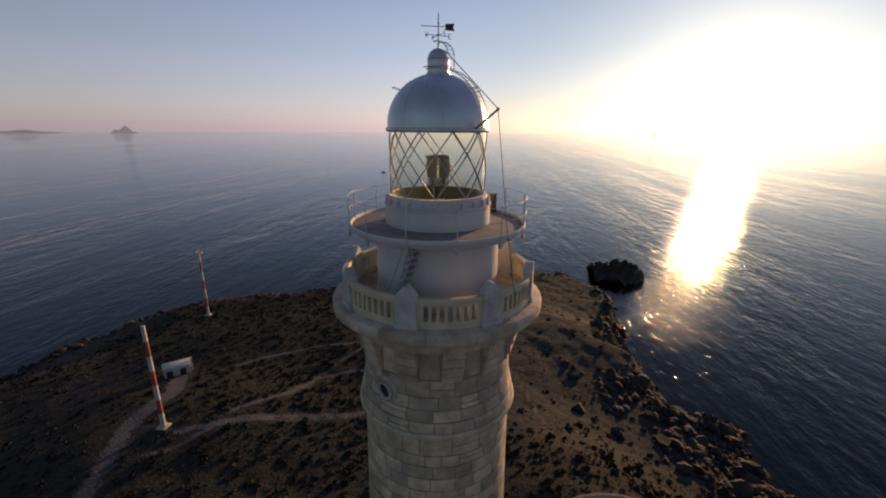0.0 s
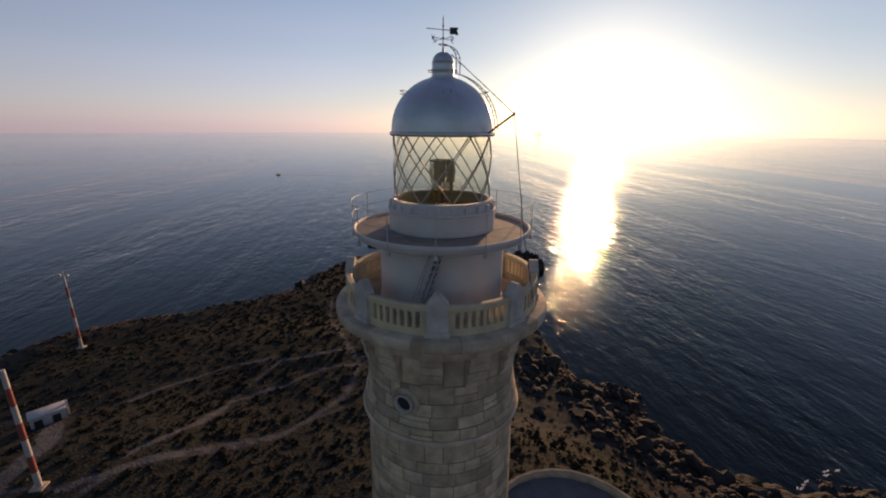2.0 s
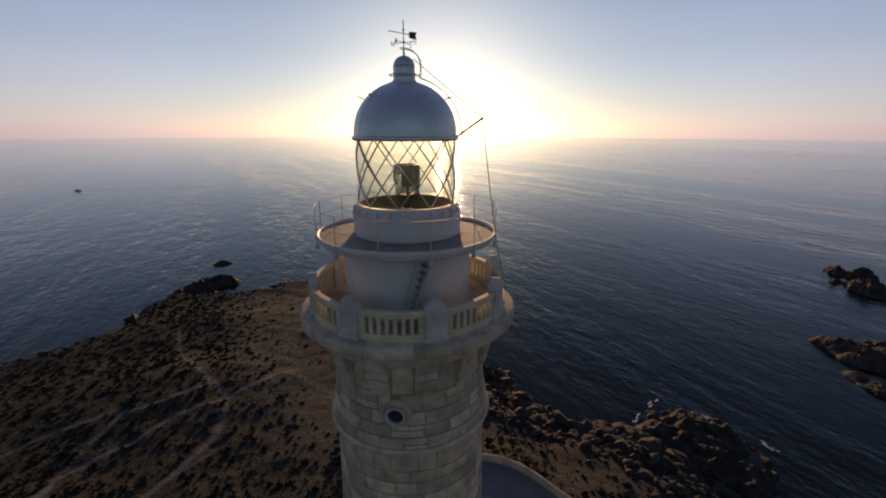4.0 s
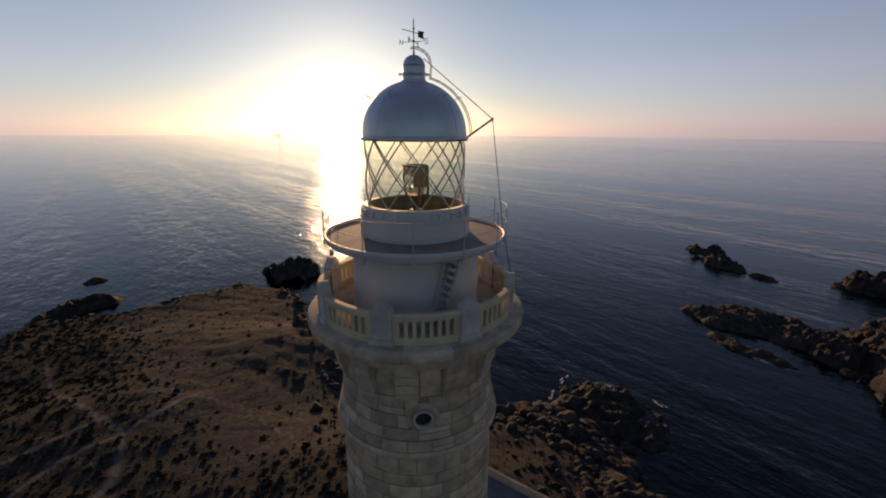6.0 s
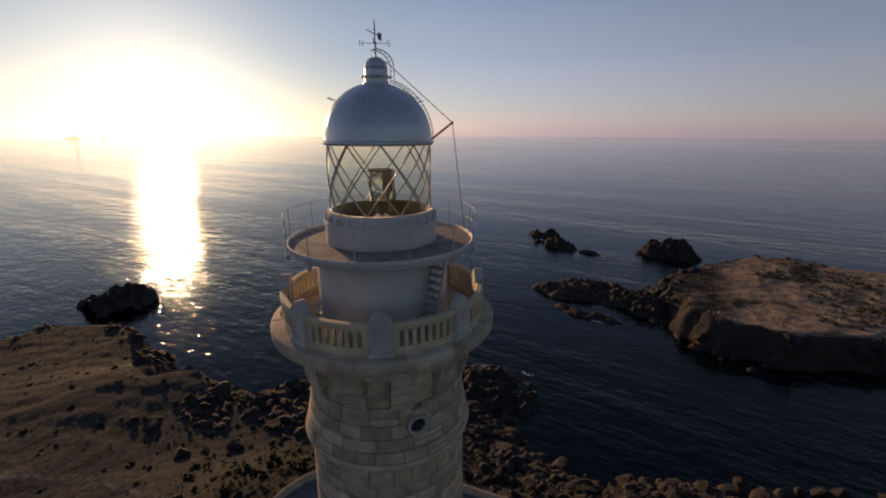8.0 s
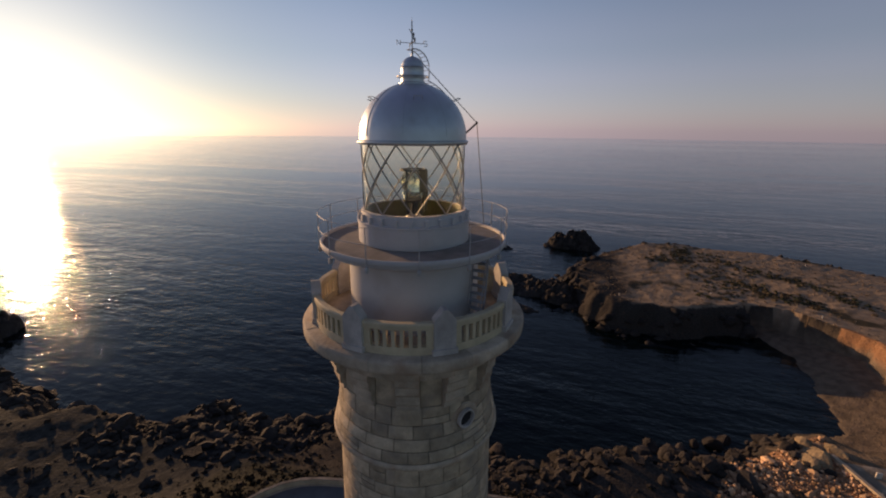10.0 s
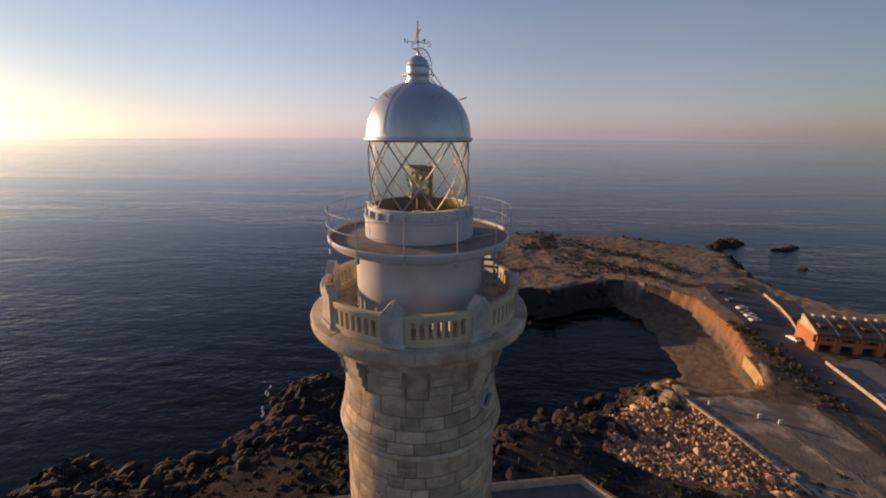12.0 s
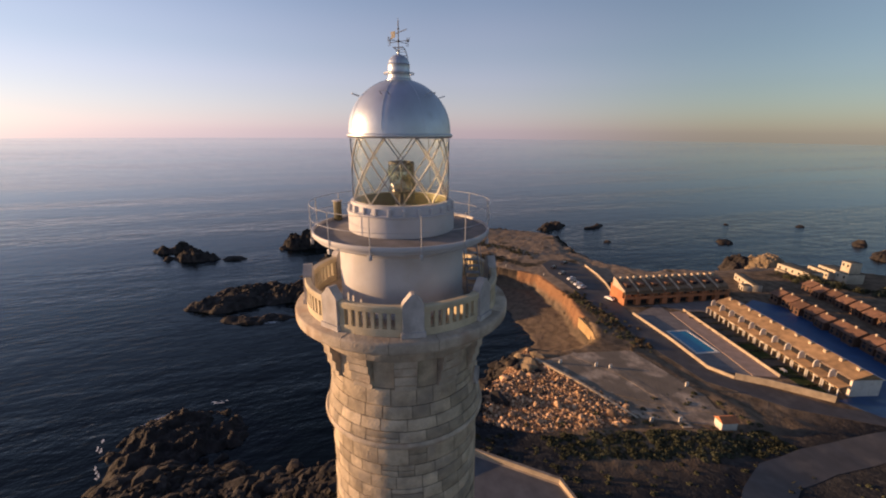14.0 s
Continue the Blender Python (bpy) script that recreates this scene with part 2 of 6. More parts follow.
# heights of the plateau: x, y, z
RISE_NORTH = [(0, 0, 26), (38, 0, 25), (22, 38, 25), (0, -40, 25), (-60, 50, 23), (-70, 100, 18), (-98, 128, 12), (-140, 100, 8), (-120, 60, 15), (-25, 100, 19),
              (-20, 145, 13), (0, 185, 9), (42, 185, 9), (30, 120, 16), (48, 145, 9), (48, 75, 14), (58, 45, 13), (60, 15, 14), (60, -15, 15), (-60, -60, 22)]
RISE_SOUTH = [(72, -40, 12), (90, -60, 11), (57, -72, 13), (46, -92, 13), (70, -108, 12), (110, -118, 12), (150, -120, 12), (180, -128, 12), (210, -50, 10.5), (230, -20, 9.5),
              (270, -100, 10), (250, -160, 10), (180, -155, 11), (110, -170, 12), (40, -150, 13), (0, -120, 18), (60, -250, 10), (125, -270, 7), (-150, -100, 14), (0, -400, 10)]
BENCH = [(119, -79), (143, -80), (170, -82), (188, -76), (184, -92), (162, -108), (131, -105), (115, -99), (104, -97), (95, -92), (91.5, -84), (92.5, -74), (98, -68), (112, -72)]


TOWN = [(184, -114), (186, -142), (150, -142), (136, -180), (128, -235), (60, -235), (25, -165), (28, -125), (62, -102), (88, -102), (130, -110.5), (150, -113)]
LOT = [(88, -65), (88, -78), (84, -98), (56, -99), (44, -94), (54, -75), (72, -70)]
YARD = [(-32, 22), (6, 29)] + [(22.6 + 12.5 * math.cos(radians(a)), 28 + 12.5 * math.sin(radians(a))) for a in range(140, 0, -14)] + [(36.6, 23.5), (38.6, 16), (41, -2), (44, -23), (33, -34), (-30, -34)]


def segments(x, y, line):
    """Distance from points to an open polyline, and how far along it (segment number plus fraction)."""
    best, where = np.full_like(x, 1e9), np.zeros_like(x)
    for k in range(len(line) - 1):
        ax, ay = line[k][:2]
        bx, by = line[k + 1][:2]
        t = np.clip(((x - ax) * (bx - ax) + (y - ay) * (by - ay)) / ((bx - ax) ** 2 + (by - ay) ** 2), 0, 1)
        d = np.hypot(x - ax - t * (bx - ax), y - ay - t * (by - ay))
        near = d < best
        best, where = np.where(near, d, best), np.where(near, k + t, where)
    return best, where


def inside(x, y, outline):
    odd = np.zeros(x.shape, bool)
    n = len(outline)
    for k in range(n):
        ax, ay = outline[k][:2]
        bx, by = outline[(k + 1) % n][:2]
        if ay == by:
            continue
        odd ^= ((ay > y) != (by > y)) & (x < (bx - ax) * (y - ay) / (by - ay) + ax)
    return odd


def coast_distance(x, y):
    wx, wy = x + 5.0 * fbm(x, y, 17, 5, 5), y + 5.0 * fbm(x, y, 17, 5, 6)
    loop = np.vstack([COAST, COAST[:1]])
    d, where = segments(wx, wy, loop)
    k = np.minimum(where.astype(int), len(COAST) - 1)
    f = where - k
    w = loop[k, 2] * (1 - f) + loop[k + 1, 2] * f
    return np.where(inside(wx, wy, COAST), d, -d), w


def land_height(x, y):
    """Height of the ground over arrays of x and y, and the masks for its surface."""
    d, w = coast_distance(x, y)
    num, den = np.zeros_like(x), np.zeros_like(x)
    for px, py, pz in RISE_NORTH + RISE_SOUTH:
        g = 1.0 / ((x - px) ** 2 + (y - py) ** 2 + 120.0) ** 1.6
        num, den = num + g * pz, den + g
    top = num / den + 0.9 * fbm(x, y, 40, 3, 8)
    t = np.clip(d / w, 0, 1)
    up = 1 - (1 - t) ** 1.7
    rough = np.clip(1 - np.abs(t - 0.35) / 0.75, 0, 1) * (d > -3)
    crag = 1 - 2 * np.abs(fbm(x, y, 13, 5, 9))
    ledge = np.mod(0.75 * x + 0.66 * y + 5.0 * fbm(x, y, 11, 3, 14), 6.5) / 6.5
    steep = np.clip((20 - w) / 12, 0, 1)
    h = top * up + rough * ((1.5 + 1.6 * steep) * crag - 0.5 - 0.9 * steep + 2.2 * steep * (0.5 - ledge) + 1.1 * fbm(x, y, 4.5, 3, 10)) * np.clip(top / 12, 0.3, 1)
    h += 0.22 * fbm(x, y, 6, 3, 12) * np.clip(t * 2, 0, 1)
    bench = inside(x, y, BENCH)
    h = np.where(bench & (d > 0), np.minimum(h, 0.2 + 0.17 * d + 0.15 * fbm(x, y, 5, 2, 13)), h)
    for area, level, soft in ((TOWN, 12.0, 7.0), (LOT, 12.6, 5.0), (YARD, 25.2, 5.0)):
        far, _ = segments(x, y, list(area) + [area[0]])
        k = np.where(inside(x, y, area), 1.0, np.clip(1 - far / soft, 0, 1))
        k = k * k * (3 - 2 * k) * np.clip(d / 4, 0, 1) * (~bench)
        h = h * (1 - k) + level * k
    h = np.where(d < 0, np.minimum(-0.15 + 0.3 * d, h), h)
    return h, d, t, bench


STEP = 1.2
gx = np.arange(-240, 312, STEP)
gy = np.arange(-470, 246, STEP)
GX, GY = np.meshgrid(gx, gy, indexing="ij")
GZ, GD, GT, GB = land_height(GX, GY)


def ground_at(x, y):
    u, v = (x - gx[0]) / STEP, (y - gy[0]) / STEP
    i, j = int(np.clip(u, 0, len(gx) - 2)), int(np.clip(v, 0, len(gy) - 2))
    fu, fv = u - i, v - j
    return float((GZ[i, j] * (1 - fu) + GZ[i + 1, j] * fu) * (1 - fv) + (GZ[i, j + 1] * (1 - fu) + GZ[i + 1, j + 1] * fu) * fv)


def grid_mesh(name, X, Y, Z, keep):
    n, m = X.shape
    idx = -np.ones((n, m), int)
    cell = keep[:-1, :-1] | keep[1:, :-1] | keep[:-1, 1:] | keep[1:, 1:]
    use = np.zeros((n, m), bool)
    use[:-1, :-1] |= cell
    use[1:, :-1] |= cell
    use[:-1, 1:] |= cell
    use[1:, 1:] |= cell
    idx[use] = np.arange(use.sum())
    verts = np.stack([X[use], Y[use], Z[use]], 1)
    ci, cj = np.nonzero(cell)
    faces = np.stack([idx[ci, cj], idx[ci + 1, cj], idx[ci + 1, cj + 1], idx[ci, cj + 1]], 1)
    me = bpy.data.meshes.new(name)
    me.from_pydata(verts.tolist(), [], faces.tolist())
    me.shade_smooth()
    return me, use


PATHS = [[(-27, 152), (-25, 130), (-16, 103), (-11, 91), (-14, 76), (-24, 64), (-32, 60), (-50, 54), (-57, 46), (-64, 39)],
         [(-14, 100), (-33, 95), (-39, 82), (-44, 67), (-52, 56)],
         [(-14, 72), (-25, 64), (-42, 58), (-58, 50), (-70, 51)],
         [(-11, 91), (-20, 90), (-40, 77), (-43, 67)], [(-11, 91), (3, 99), (12, 84), (16, 62)], [(-35, 97), (-52, 92), (-66, 80)]]
TRACK = [(-60, 10), (-63, 34), (-70, 52), (-70, 64), (-77, 74)]
pathd = np.full_like(GX, 1e9)
wob = 1.2 * fbm(GX, GY, 9, 3, 21)
for line in PATHS:
    pathd = np.minimum(pathd, segments(GX + wob, GY - wob, line)[0] - 0.15)
pathd = np.minimum(pathd, segments(GX + wob, GY - wob, TRACK)[0] - 1.5)
paths = np.clip(1 - pathd / 1.1, 0, 1) * np.clip(0.85 + 0.5 * fbm(GX, GY, 14, 3, 33), 0, 1)
slope = np.hypot(*np.gradient(GZ, STEP))
rocky = np.clip((slope - 0.45) * 1.6, 0, 1) * (GT < 0.98) + np.clip(1.1 - GD / 9, 0, 1) * (GT < 1)
boulder_slope = np.clip((GX - 40) / 12, 0, 1) * np.clip((GY + 40) / 15, 0, 1) * np.clip((118 - GY) / 12, 0, 1) * np.clip((26 - GZ) / 5, 0, 1)
rocky = np.maximum(rocky, boulder_slope * np.clip(0.75 + 0.5 * fbm(GX, GY, 9, 3, 51), 0, 1))
hillside = np.clip((GY + 42) / 14, 0, 1) * np.clip((95 - GX) / 14, 0, 1)
scrubby = hillside * np.clip((GT - 0.55) * 3, 0, 1) * np.clip(1.0 + 0.9 * fbm(GX, GY, 34, 3, 30), 0, 1) * (1 - paths) * (1 - 0.85 * boulder_slope) * (1 - 0.93 * np.clip((GX + 15) / 20, 0, 1) * np.clip((GY - 50) / 20, 0, 1))
cutd, _ = segments(GX, GY, [(168, -104), (160, -108), (131, -105), (113, -98)])
ochre = np.clip(1.4 - cutd / 2.6, 0, 1) * np.clip((GZ - 4.5) / 2.5, 0, 1)

spill = inside(GX, GY, [(98, -67), (88, -52), (82, -42), (66, -36), (58, -46), (53, -70), (60, -74), (75, -70), (88, -64)])
ochre = np.maximum(ochre, 0.9 * spill)

SEA_BED = -2.5
me, used = grid_mesh("ground", GX, GY, GZ, GZ > SEA_BED)
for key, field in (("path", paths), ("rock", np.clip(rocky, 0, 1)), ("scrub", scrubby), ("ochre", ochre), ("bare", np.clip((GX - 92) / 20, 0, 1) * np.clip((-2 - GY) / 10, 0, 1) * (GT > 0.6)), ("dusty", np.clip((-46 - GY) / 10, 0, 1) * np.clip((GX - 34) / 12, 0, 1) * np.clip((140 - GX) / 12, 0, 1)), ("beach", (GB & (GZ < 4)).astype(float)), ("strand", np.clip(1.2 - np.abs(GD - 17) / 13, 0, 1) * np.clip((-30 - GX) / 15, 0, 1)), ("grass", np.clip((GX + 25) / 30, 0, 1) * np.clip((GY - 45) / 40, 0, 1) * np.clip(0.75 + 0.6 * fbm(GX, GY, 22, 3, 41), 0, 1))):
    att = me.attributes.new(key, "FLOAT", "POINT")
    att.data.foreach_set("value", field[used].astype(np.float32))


def ground_material():
    m = bpy.data.materials.new("dry_headland_ground")
    m.use_nodes = True
    nt = m.node_tree
    bsdf = nt.nodes["Principled BSDF"]
    geo = nt.nodes.new("ShaderNodeNewGeometry")

    def tex(scale, detail=6.0):
        n = nt.nodes.new("ShaderNodeTexNoise")
        n.inputs["Scale"].default_value, n.inputs["Detail"].default_value = scale, detail
        nt.links.new(geo.outputs["Position"], n.inputs["Vector"])
        return n.outputs["Fac"]

    def rng(fac, a, b, lo=0.0, hi=1.0):
        r = nt.nodes.new("ShaderNodeMapRange")
        for k, v in zip(("From Min", "From Max", "To Min", "To Max"), (a, b, lo, hi)):
            r.inputs[k].default_value = v
        nt.links.new(fac, r.inputs["Value"])
        return r.outputs["Result"]

    def math2(op, a, b):
        n = nt.nodes.new("ShaderNodeMath")
        n.operation = op
        for s, v in zip(n.inputs, (a, b)):
            if isinstance(v, float):
                s.default_value = v
            else:
                nt.links.new(v, s)
        return n.outputs[0]

    def mix(fac, a, b):
        x = nt.nodes.new("ShaderNodeMix")
        x.data_type = "RGBA"
        nt.links.new(fac, x.inputs["Factor"])
        for s, v in ((x.inputs["A"], a), (x.inputs["B"], b)):
            if isinstance(v, tuple):
                s.default_value = (*v, 1)
            else:
                nt.links.new(v, s)
        return x.outputs["Result"]

    def field(key):
        n = nt.nodes.new("ShaderNodeAttribute")
        n.attribute_name = key
        return n.outputs["Fac"]

    mid, fine, wide = tex(0.35), tex(2.2), tex(0.06, 4.0)
    # hill soil near black and cool: its backlit shade is put into the colour
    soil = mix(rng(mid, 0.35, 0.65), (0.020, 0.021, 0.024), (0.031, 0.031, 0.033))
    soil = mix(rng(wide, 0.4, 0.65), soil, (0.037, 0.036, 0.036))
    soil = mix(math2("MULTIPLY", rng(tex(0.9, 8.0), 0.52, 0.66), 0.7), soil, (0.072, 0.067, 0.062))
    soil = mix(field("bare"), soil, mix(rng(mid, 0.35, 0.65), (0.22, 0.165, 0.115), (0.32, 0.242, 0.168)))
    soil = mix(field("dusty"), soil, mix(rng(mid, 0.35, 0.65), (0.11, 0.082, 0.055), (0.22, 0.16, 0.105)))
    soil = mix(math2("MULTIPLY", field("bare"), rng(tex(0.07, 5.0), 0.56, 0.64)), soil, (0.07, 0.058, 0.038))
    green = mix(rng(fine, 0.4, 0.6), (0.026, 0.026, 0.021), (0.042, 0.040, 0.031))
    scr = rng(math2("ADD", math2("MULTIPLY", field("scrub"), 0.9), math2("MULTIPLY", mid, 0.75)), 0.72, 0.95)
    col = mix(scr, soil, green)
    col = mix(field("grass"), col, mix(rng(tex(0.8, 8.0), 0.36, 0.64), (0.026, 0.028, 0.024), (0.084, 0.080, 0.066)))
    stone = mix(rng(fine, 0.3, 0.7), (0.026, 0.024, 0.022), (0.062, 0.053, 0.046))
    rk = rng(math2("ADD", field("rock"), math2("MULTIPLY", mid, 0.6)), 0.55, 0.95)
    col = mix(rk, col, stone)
    col = mix(math2("MULTIPLY", field("strand"), rng(mid, 0.38, 0.55, 0.2, 0.9)), col, (0.075, 0.061, 0.051))
    col = mix(field("beach"), col, mix(rng(mid, 0.35, 0.65), (0.11, 0.086, 0.062), (0.18, 0.138, 0.098)))
    col = mix(rng(math2("ADD", field("ochre"), math2("MULTIPLY", fine, 0.4)), 0.45, 0.8), col, mix(rng(fine, 0.3, 0.7), (0.24, 0.125, 0.062), (0.36, 0.20, 0.11)))
    col = mix(rng(math2("ADD", field("path"), math2("MULTIPLY", fine, 0.5)), 0.6, 1.0), col, (0.088, 0.089, 0.094))
    nt.links.new(col, bsdf.inputs["Base Color"])
    bsdf.inputs["Roughness"].default_value = 0.95
    bsdf.inputs["Specular IOR Level"].default_value = 0.03
    b = nt.nodes.new("ShaderNodeBump")
    b.inputs["Strength"].default_value, b.inputs["Distance"].default_value = 1.0, 0.22
    nt.links.new(math2("ADD", fine, math2("MULTIPLY", mid, 2.0)), b.inputs["Height"])
    nt.links.new(b.outputs[0], bsdf.inputs["Normal"])
    return m


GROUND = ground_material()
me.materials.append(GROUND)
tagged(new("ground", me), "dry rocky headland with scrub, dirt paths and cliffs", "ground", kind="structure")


def sea_material():
    """Rippled water that reflects the sky; haze is imitated by fading it to transparent towards the horizon."""
    m = bpy.data.materials.new("sea_water")
    m.use_nodes = True
    nt = m.node_tree
    nt.nodes.remove(nt.nodes["Principled BSDF"])
    geo = nt.nodes.new("ShaderNodeNewGeometry")

    def waves(size, detail, stretch, turn, rough=0.5):
        mp = nt.nodes.new("ShaderNodeMapping")
        mp.inputs["Rotation"].default_value = (0, 0, radians(turn))
        mp.inputs["Scale"].default_value = (1 / size, 1 / (size * stretch), 1)
        nt.links.new(geo.outputs["Position"], mp.inputs["Vector"])
        n = nt.nodes.new("ShaderNodeTexNoise")
        n.inputs["Scale"].default_value, n.inputs["Detail"].default_value, n.inputs["Roughness"].default_value = 1.0, detail, rough
        nt.links.new(mp.outputs[0], n.inputs["Vector"])
        return n.outputs["Fac"]

    def span(value, a, b, lo, hi):
        r = nt.nodes.new("ShaderNodeMapRange")
        for k, v in zip(("From Min", "From Max", "To Min", "To Max"), (a, b, lo, hi)):
            r.inputs[k].default_value = v
        nt.links.new(value, r.inputs["Value"])
        return r.outputs[0]

    def times(a, b):
        n = nt.nodes.new("ShaderNodeMath")
        n.operation = "MULTIPLY"
        nt.links.new(a, n.inputs[0])
        nt.links.new(b, n.inputs[1])
        return n.outputs[0]

    # wind streaks and broad slicks of calmer water
    calm = times(span(waves(60.0, 4.0, 9.0, 62), 0.40, 0.60, 1.15, 0.35), times(span(waves(240.0, 4.0, 6.0, 28), 0.50, 0.60, 1.1, 0.3), span(waves(420.0, 3.0, 9.0, 48), 0.53, 0.59, 1.05, 0.25)))
    last = None
    for size, detail, stretch, turn, depth in ((30.0, 2.0, 3.5, 18, 0.72), (9.0, 3.0, 2.6, 6, 0.66), (2.8, 3.0, 2.0, -14, 0.27), (0.8, 2.0, 1.5, 25, 0.09)):
        b = nt.nodes.new("ShaderNodeBump")
        b.inputs["Distance"].default_value = depth
        nt.links.new(calm, b.inputs["Strength"])
        nt.links.new(waves(size, detail, stretch, turn), b.inputs["Height"])
        if last:
            nt.links.new(last.outputs[0], b.inputs["Normal"])
        last = b
    chop = nt.nodes.new("ShaderNodeBump")
    chop.inputs["Distance"].default_value = 1.45
    nt.links.new(waves(3.6, 1.0, 2.4, 10), chop.inputs["Height"])
    nt.links.new(last.outputs[0], chop.inputs["Normal"])
    deep = nt.nodes.new("ShaderNodeBsdfDiffuse")
    deep.inputs["Color"].default_value = (0.0008, 0.0030, 0.0030, 1)
    gloss = nt.nodes.new("ShaderNodeBsdfGlossy")
    gloss.inputs["Color"].default_value = (0.87, 0.90, 0.95, 1)
    nt.links.new(span(waves(160.0, 3.0, 4.0, 35), 0.35, 0.65, 0.025, 0.05), gloss.inputs["Roughness"])
    spark = nt.nodes.new("ShaderNodeBsdfGlossy")
    spark.inputs["Color"].default_value = (0.87, 0.90, 0.95, 1)
    spark.inputs["Roughness"].default_value = 0.036
    fres = nt.nodes.new("ShaderNodeFresnel")
    fres.inputs["IOR"].default_value = 1.26
    for node in (deep, gloss, fres):
        nt.links.new(last.outputs[0], node.inputs["Normal"])
    nt.links.new(chop.outputs[0], spark.inputs["Normal"])

    def blend(fac, a, b):
        n = nt.nodes.new("ShaderNodeMixShader")
        if isinstance(fac, float):
            n.inputs[0].default_value = fac
        else:
            nt.links.new(fac, n.inputs[0])
        nt.links.new(a.outputs[0], n.inputs[1])
        nt.links.new(b.outputs[0], n.inputs[2])
        return n

    water = blend(fres.outputs[0], deep, blend(0.25, gloss, spark))
    # imitated haze: distance mixes in transparency, so the sky shows through
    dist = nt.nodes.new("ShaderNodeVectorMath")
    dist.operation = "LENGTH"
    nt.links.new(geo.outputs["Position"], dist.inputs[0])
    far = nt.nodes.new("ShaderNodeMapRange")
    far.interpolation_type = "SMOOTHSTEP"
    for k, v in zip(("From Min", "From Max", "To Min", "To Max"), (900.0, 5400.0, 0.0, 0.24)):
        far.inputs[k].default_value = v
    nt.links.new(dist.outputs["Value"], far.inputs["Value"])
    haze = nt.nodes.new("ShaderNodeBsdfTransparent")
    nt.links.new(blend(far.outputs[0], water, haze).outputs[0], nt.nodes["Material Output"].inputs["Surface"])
    return m


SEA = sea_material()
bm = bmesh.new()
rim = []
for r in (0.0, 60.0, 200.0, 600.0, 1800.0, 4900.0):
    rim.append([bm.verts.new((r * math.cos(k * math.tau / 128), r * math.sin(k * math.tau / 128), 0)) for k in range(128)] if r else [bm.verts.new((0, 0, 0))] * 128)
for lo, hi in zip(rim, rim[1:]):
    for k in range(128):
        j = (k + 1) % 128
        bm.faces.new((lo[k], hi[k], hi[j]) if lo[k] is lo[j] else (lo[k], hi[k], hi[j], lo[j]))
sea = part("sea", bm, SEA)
tagged(sea, "calm dark blue sea with low swell", "water", kind="structure")

# ---- the lighthouse ----
tower = thing("lighthouse", "tall cream limestone lighthouse with silver dome and glazed lantern", "lighthouse")
PLINTH = 25.0
SHAFT = [(3.6, PLINTH), (3.6, 27.0), (3.3, 27.4), (3.2, 40.0), (2.98, 60.0), (2.855, 68.4)]
bm = bmesh.new()
lathe(bm, SHAFT, 96)
part("shaft", bm, STONE, tower)
# the cored wall behind the block facing
bm = bmesh.new()
lathe(bm, [(2.855, 68.4), (2.80, 68.41), (2.765, 71.5), (2.80, 71.8), (2.93, 72.1), (2.86, 72.5), (2.76, 72.95), (2.715, 73.3), (2.69, 75.3)], 96)
part("core_wall", bm, JOINT, tower)
bm = bmesh.new()
lathe(bm, [(2.78, 71.78), (2.86, 71.79), (2.90, 71.83), (2.97, 71.84), (3.02, 71.89), (3.035, 71.97), (3.02, 72.04), (2.985, 72.08), (2.80, 72.08)], 96, closed=True)
part("string_course", bm, CARVED, tower, "projecting stone string course")

CORBELS = 12
COURSES = (("cornice_stone", 18, 4.0, [(2.4, 75.15), (3.08, 75.15), (3.10, 75.18), (3.10, 75.40), (3.13, 75.44), (2.4, 75.44)]),
           ("cornice_stone", 14, 9.0, [(2.4, 75.44), (3.15, 75.44), (3.22, 75.50), (3.40, 75.62), (3.62, 75.73), (3.72, 75.77), (2.4, 75.78)]),
           ("gallery_edge_stone", 16, 2.0, [(2.1, 75.78), (3.76, 75.78), (3.79, 75.81), (3.80, 75.86), (3.80, 76.08), (3.77, 76.14), (3.73, 76.165), (2.1, 76.17)]))
for name, count, start, prof in COURSES:
    wide = 360 / count
    for k in range(count):
        bm = bmesh.new()
        lathe(bm, prof, 6, 0.10, wide - 0.10, True)
        part(name, bm, CARVED, tower, at=pose(0, 0, 0.004 * ((k * 7) % 3 - 1), 0, 0, start + wide * k))
GALLERY = 76.17


def bracket():
    bm = bmesh.new()
    side = [(2.66, 73.95), (2.80, 73.95), (2.80, 74.12), (2.90, 74.22), (2.90, 74.5), (3.0, 74.62), (3.0, 74.86), (3.06, 74.94), (3.06, 75.15), (2.66, 75.15)]
    for y in (-0.36, 0.36):
        bm.faces.new([bm.verts.new((r, y, z)) for r, z in side])
    bm.verts.ensure_lookup_table()
    n = len(side)
    for k in range(n):
        j = (k + 1) % n
        bm.faces.new((bm.verts[k], bm.verts[j], bm.verts[n + j], bm.verts[n + k]))
    return bm


first = None
for k in range(CORBELS):
    m = pose(0, 0, 0, 0, 0, 17 + 30 * k)
    if first is None:
        first = part("corbel", bracket(), CARVED, tower, at=m)
    else:
        ob = new("corbel", first.data)
        ob.parent, ob.matrix_basis = tower, m

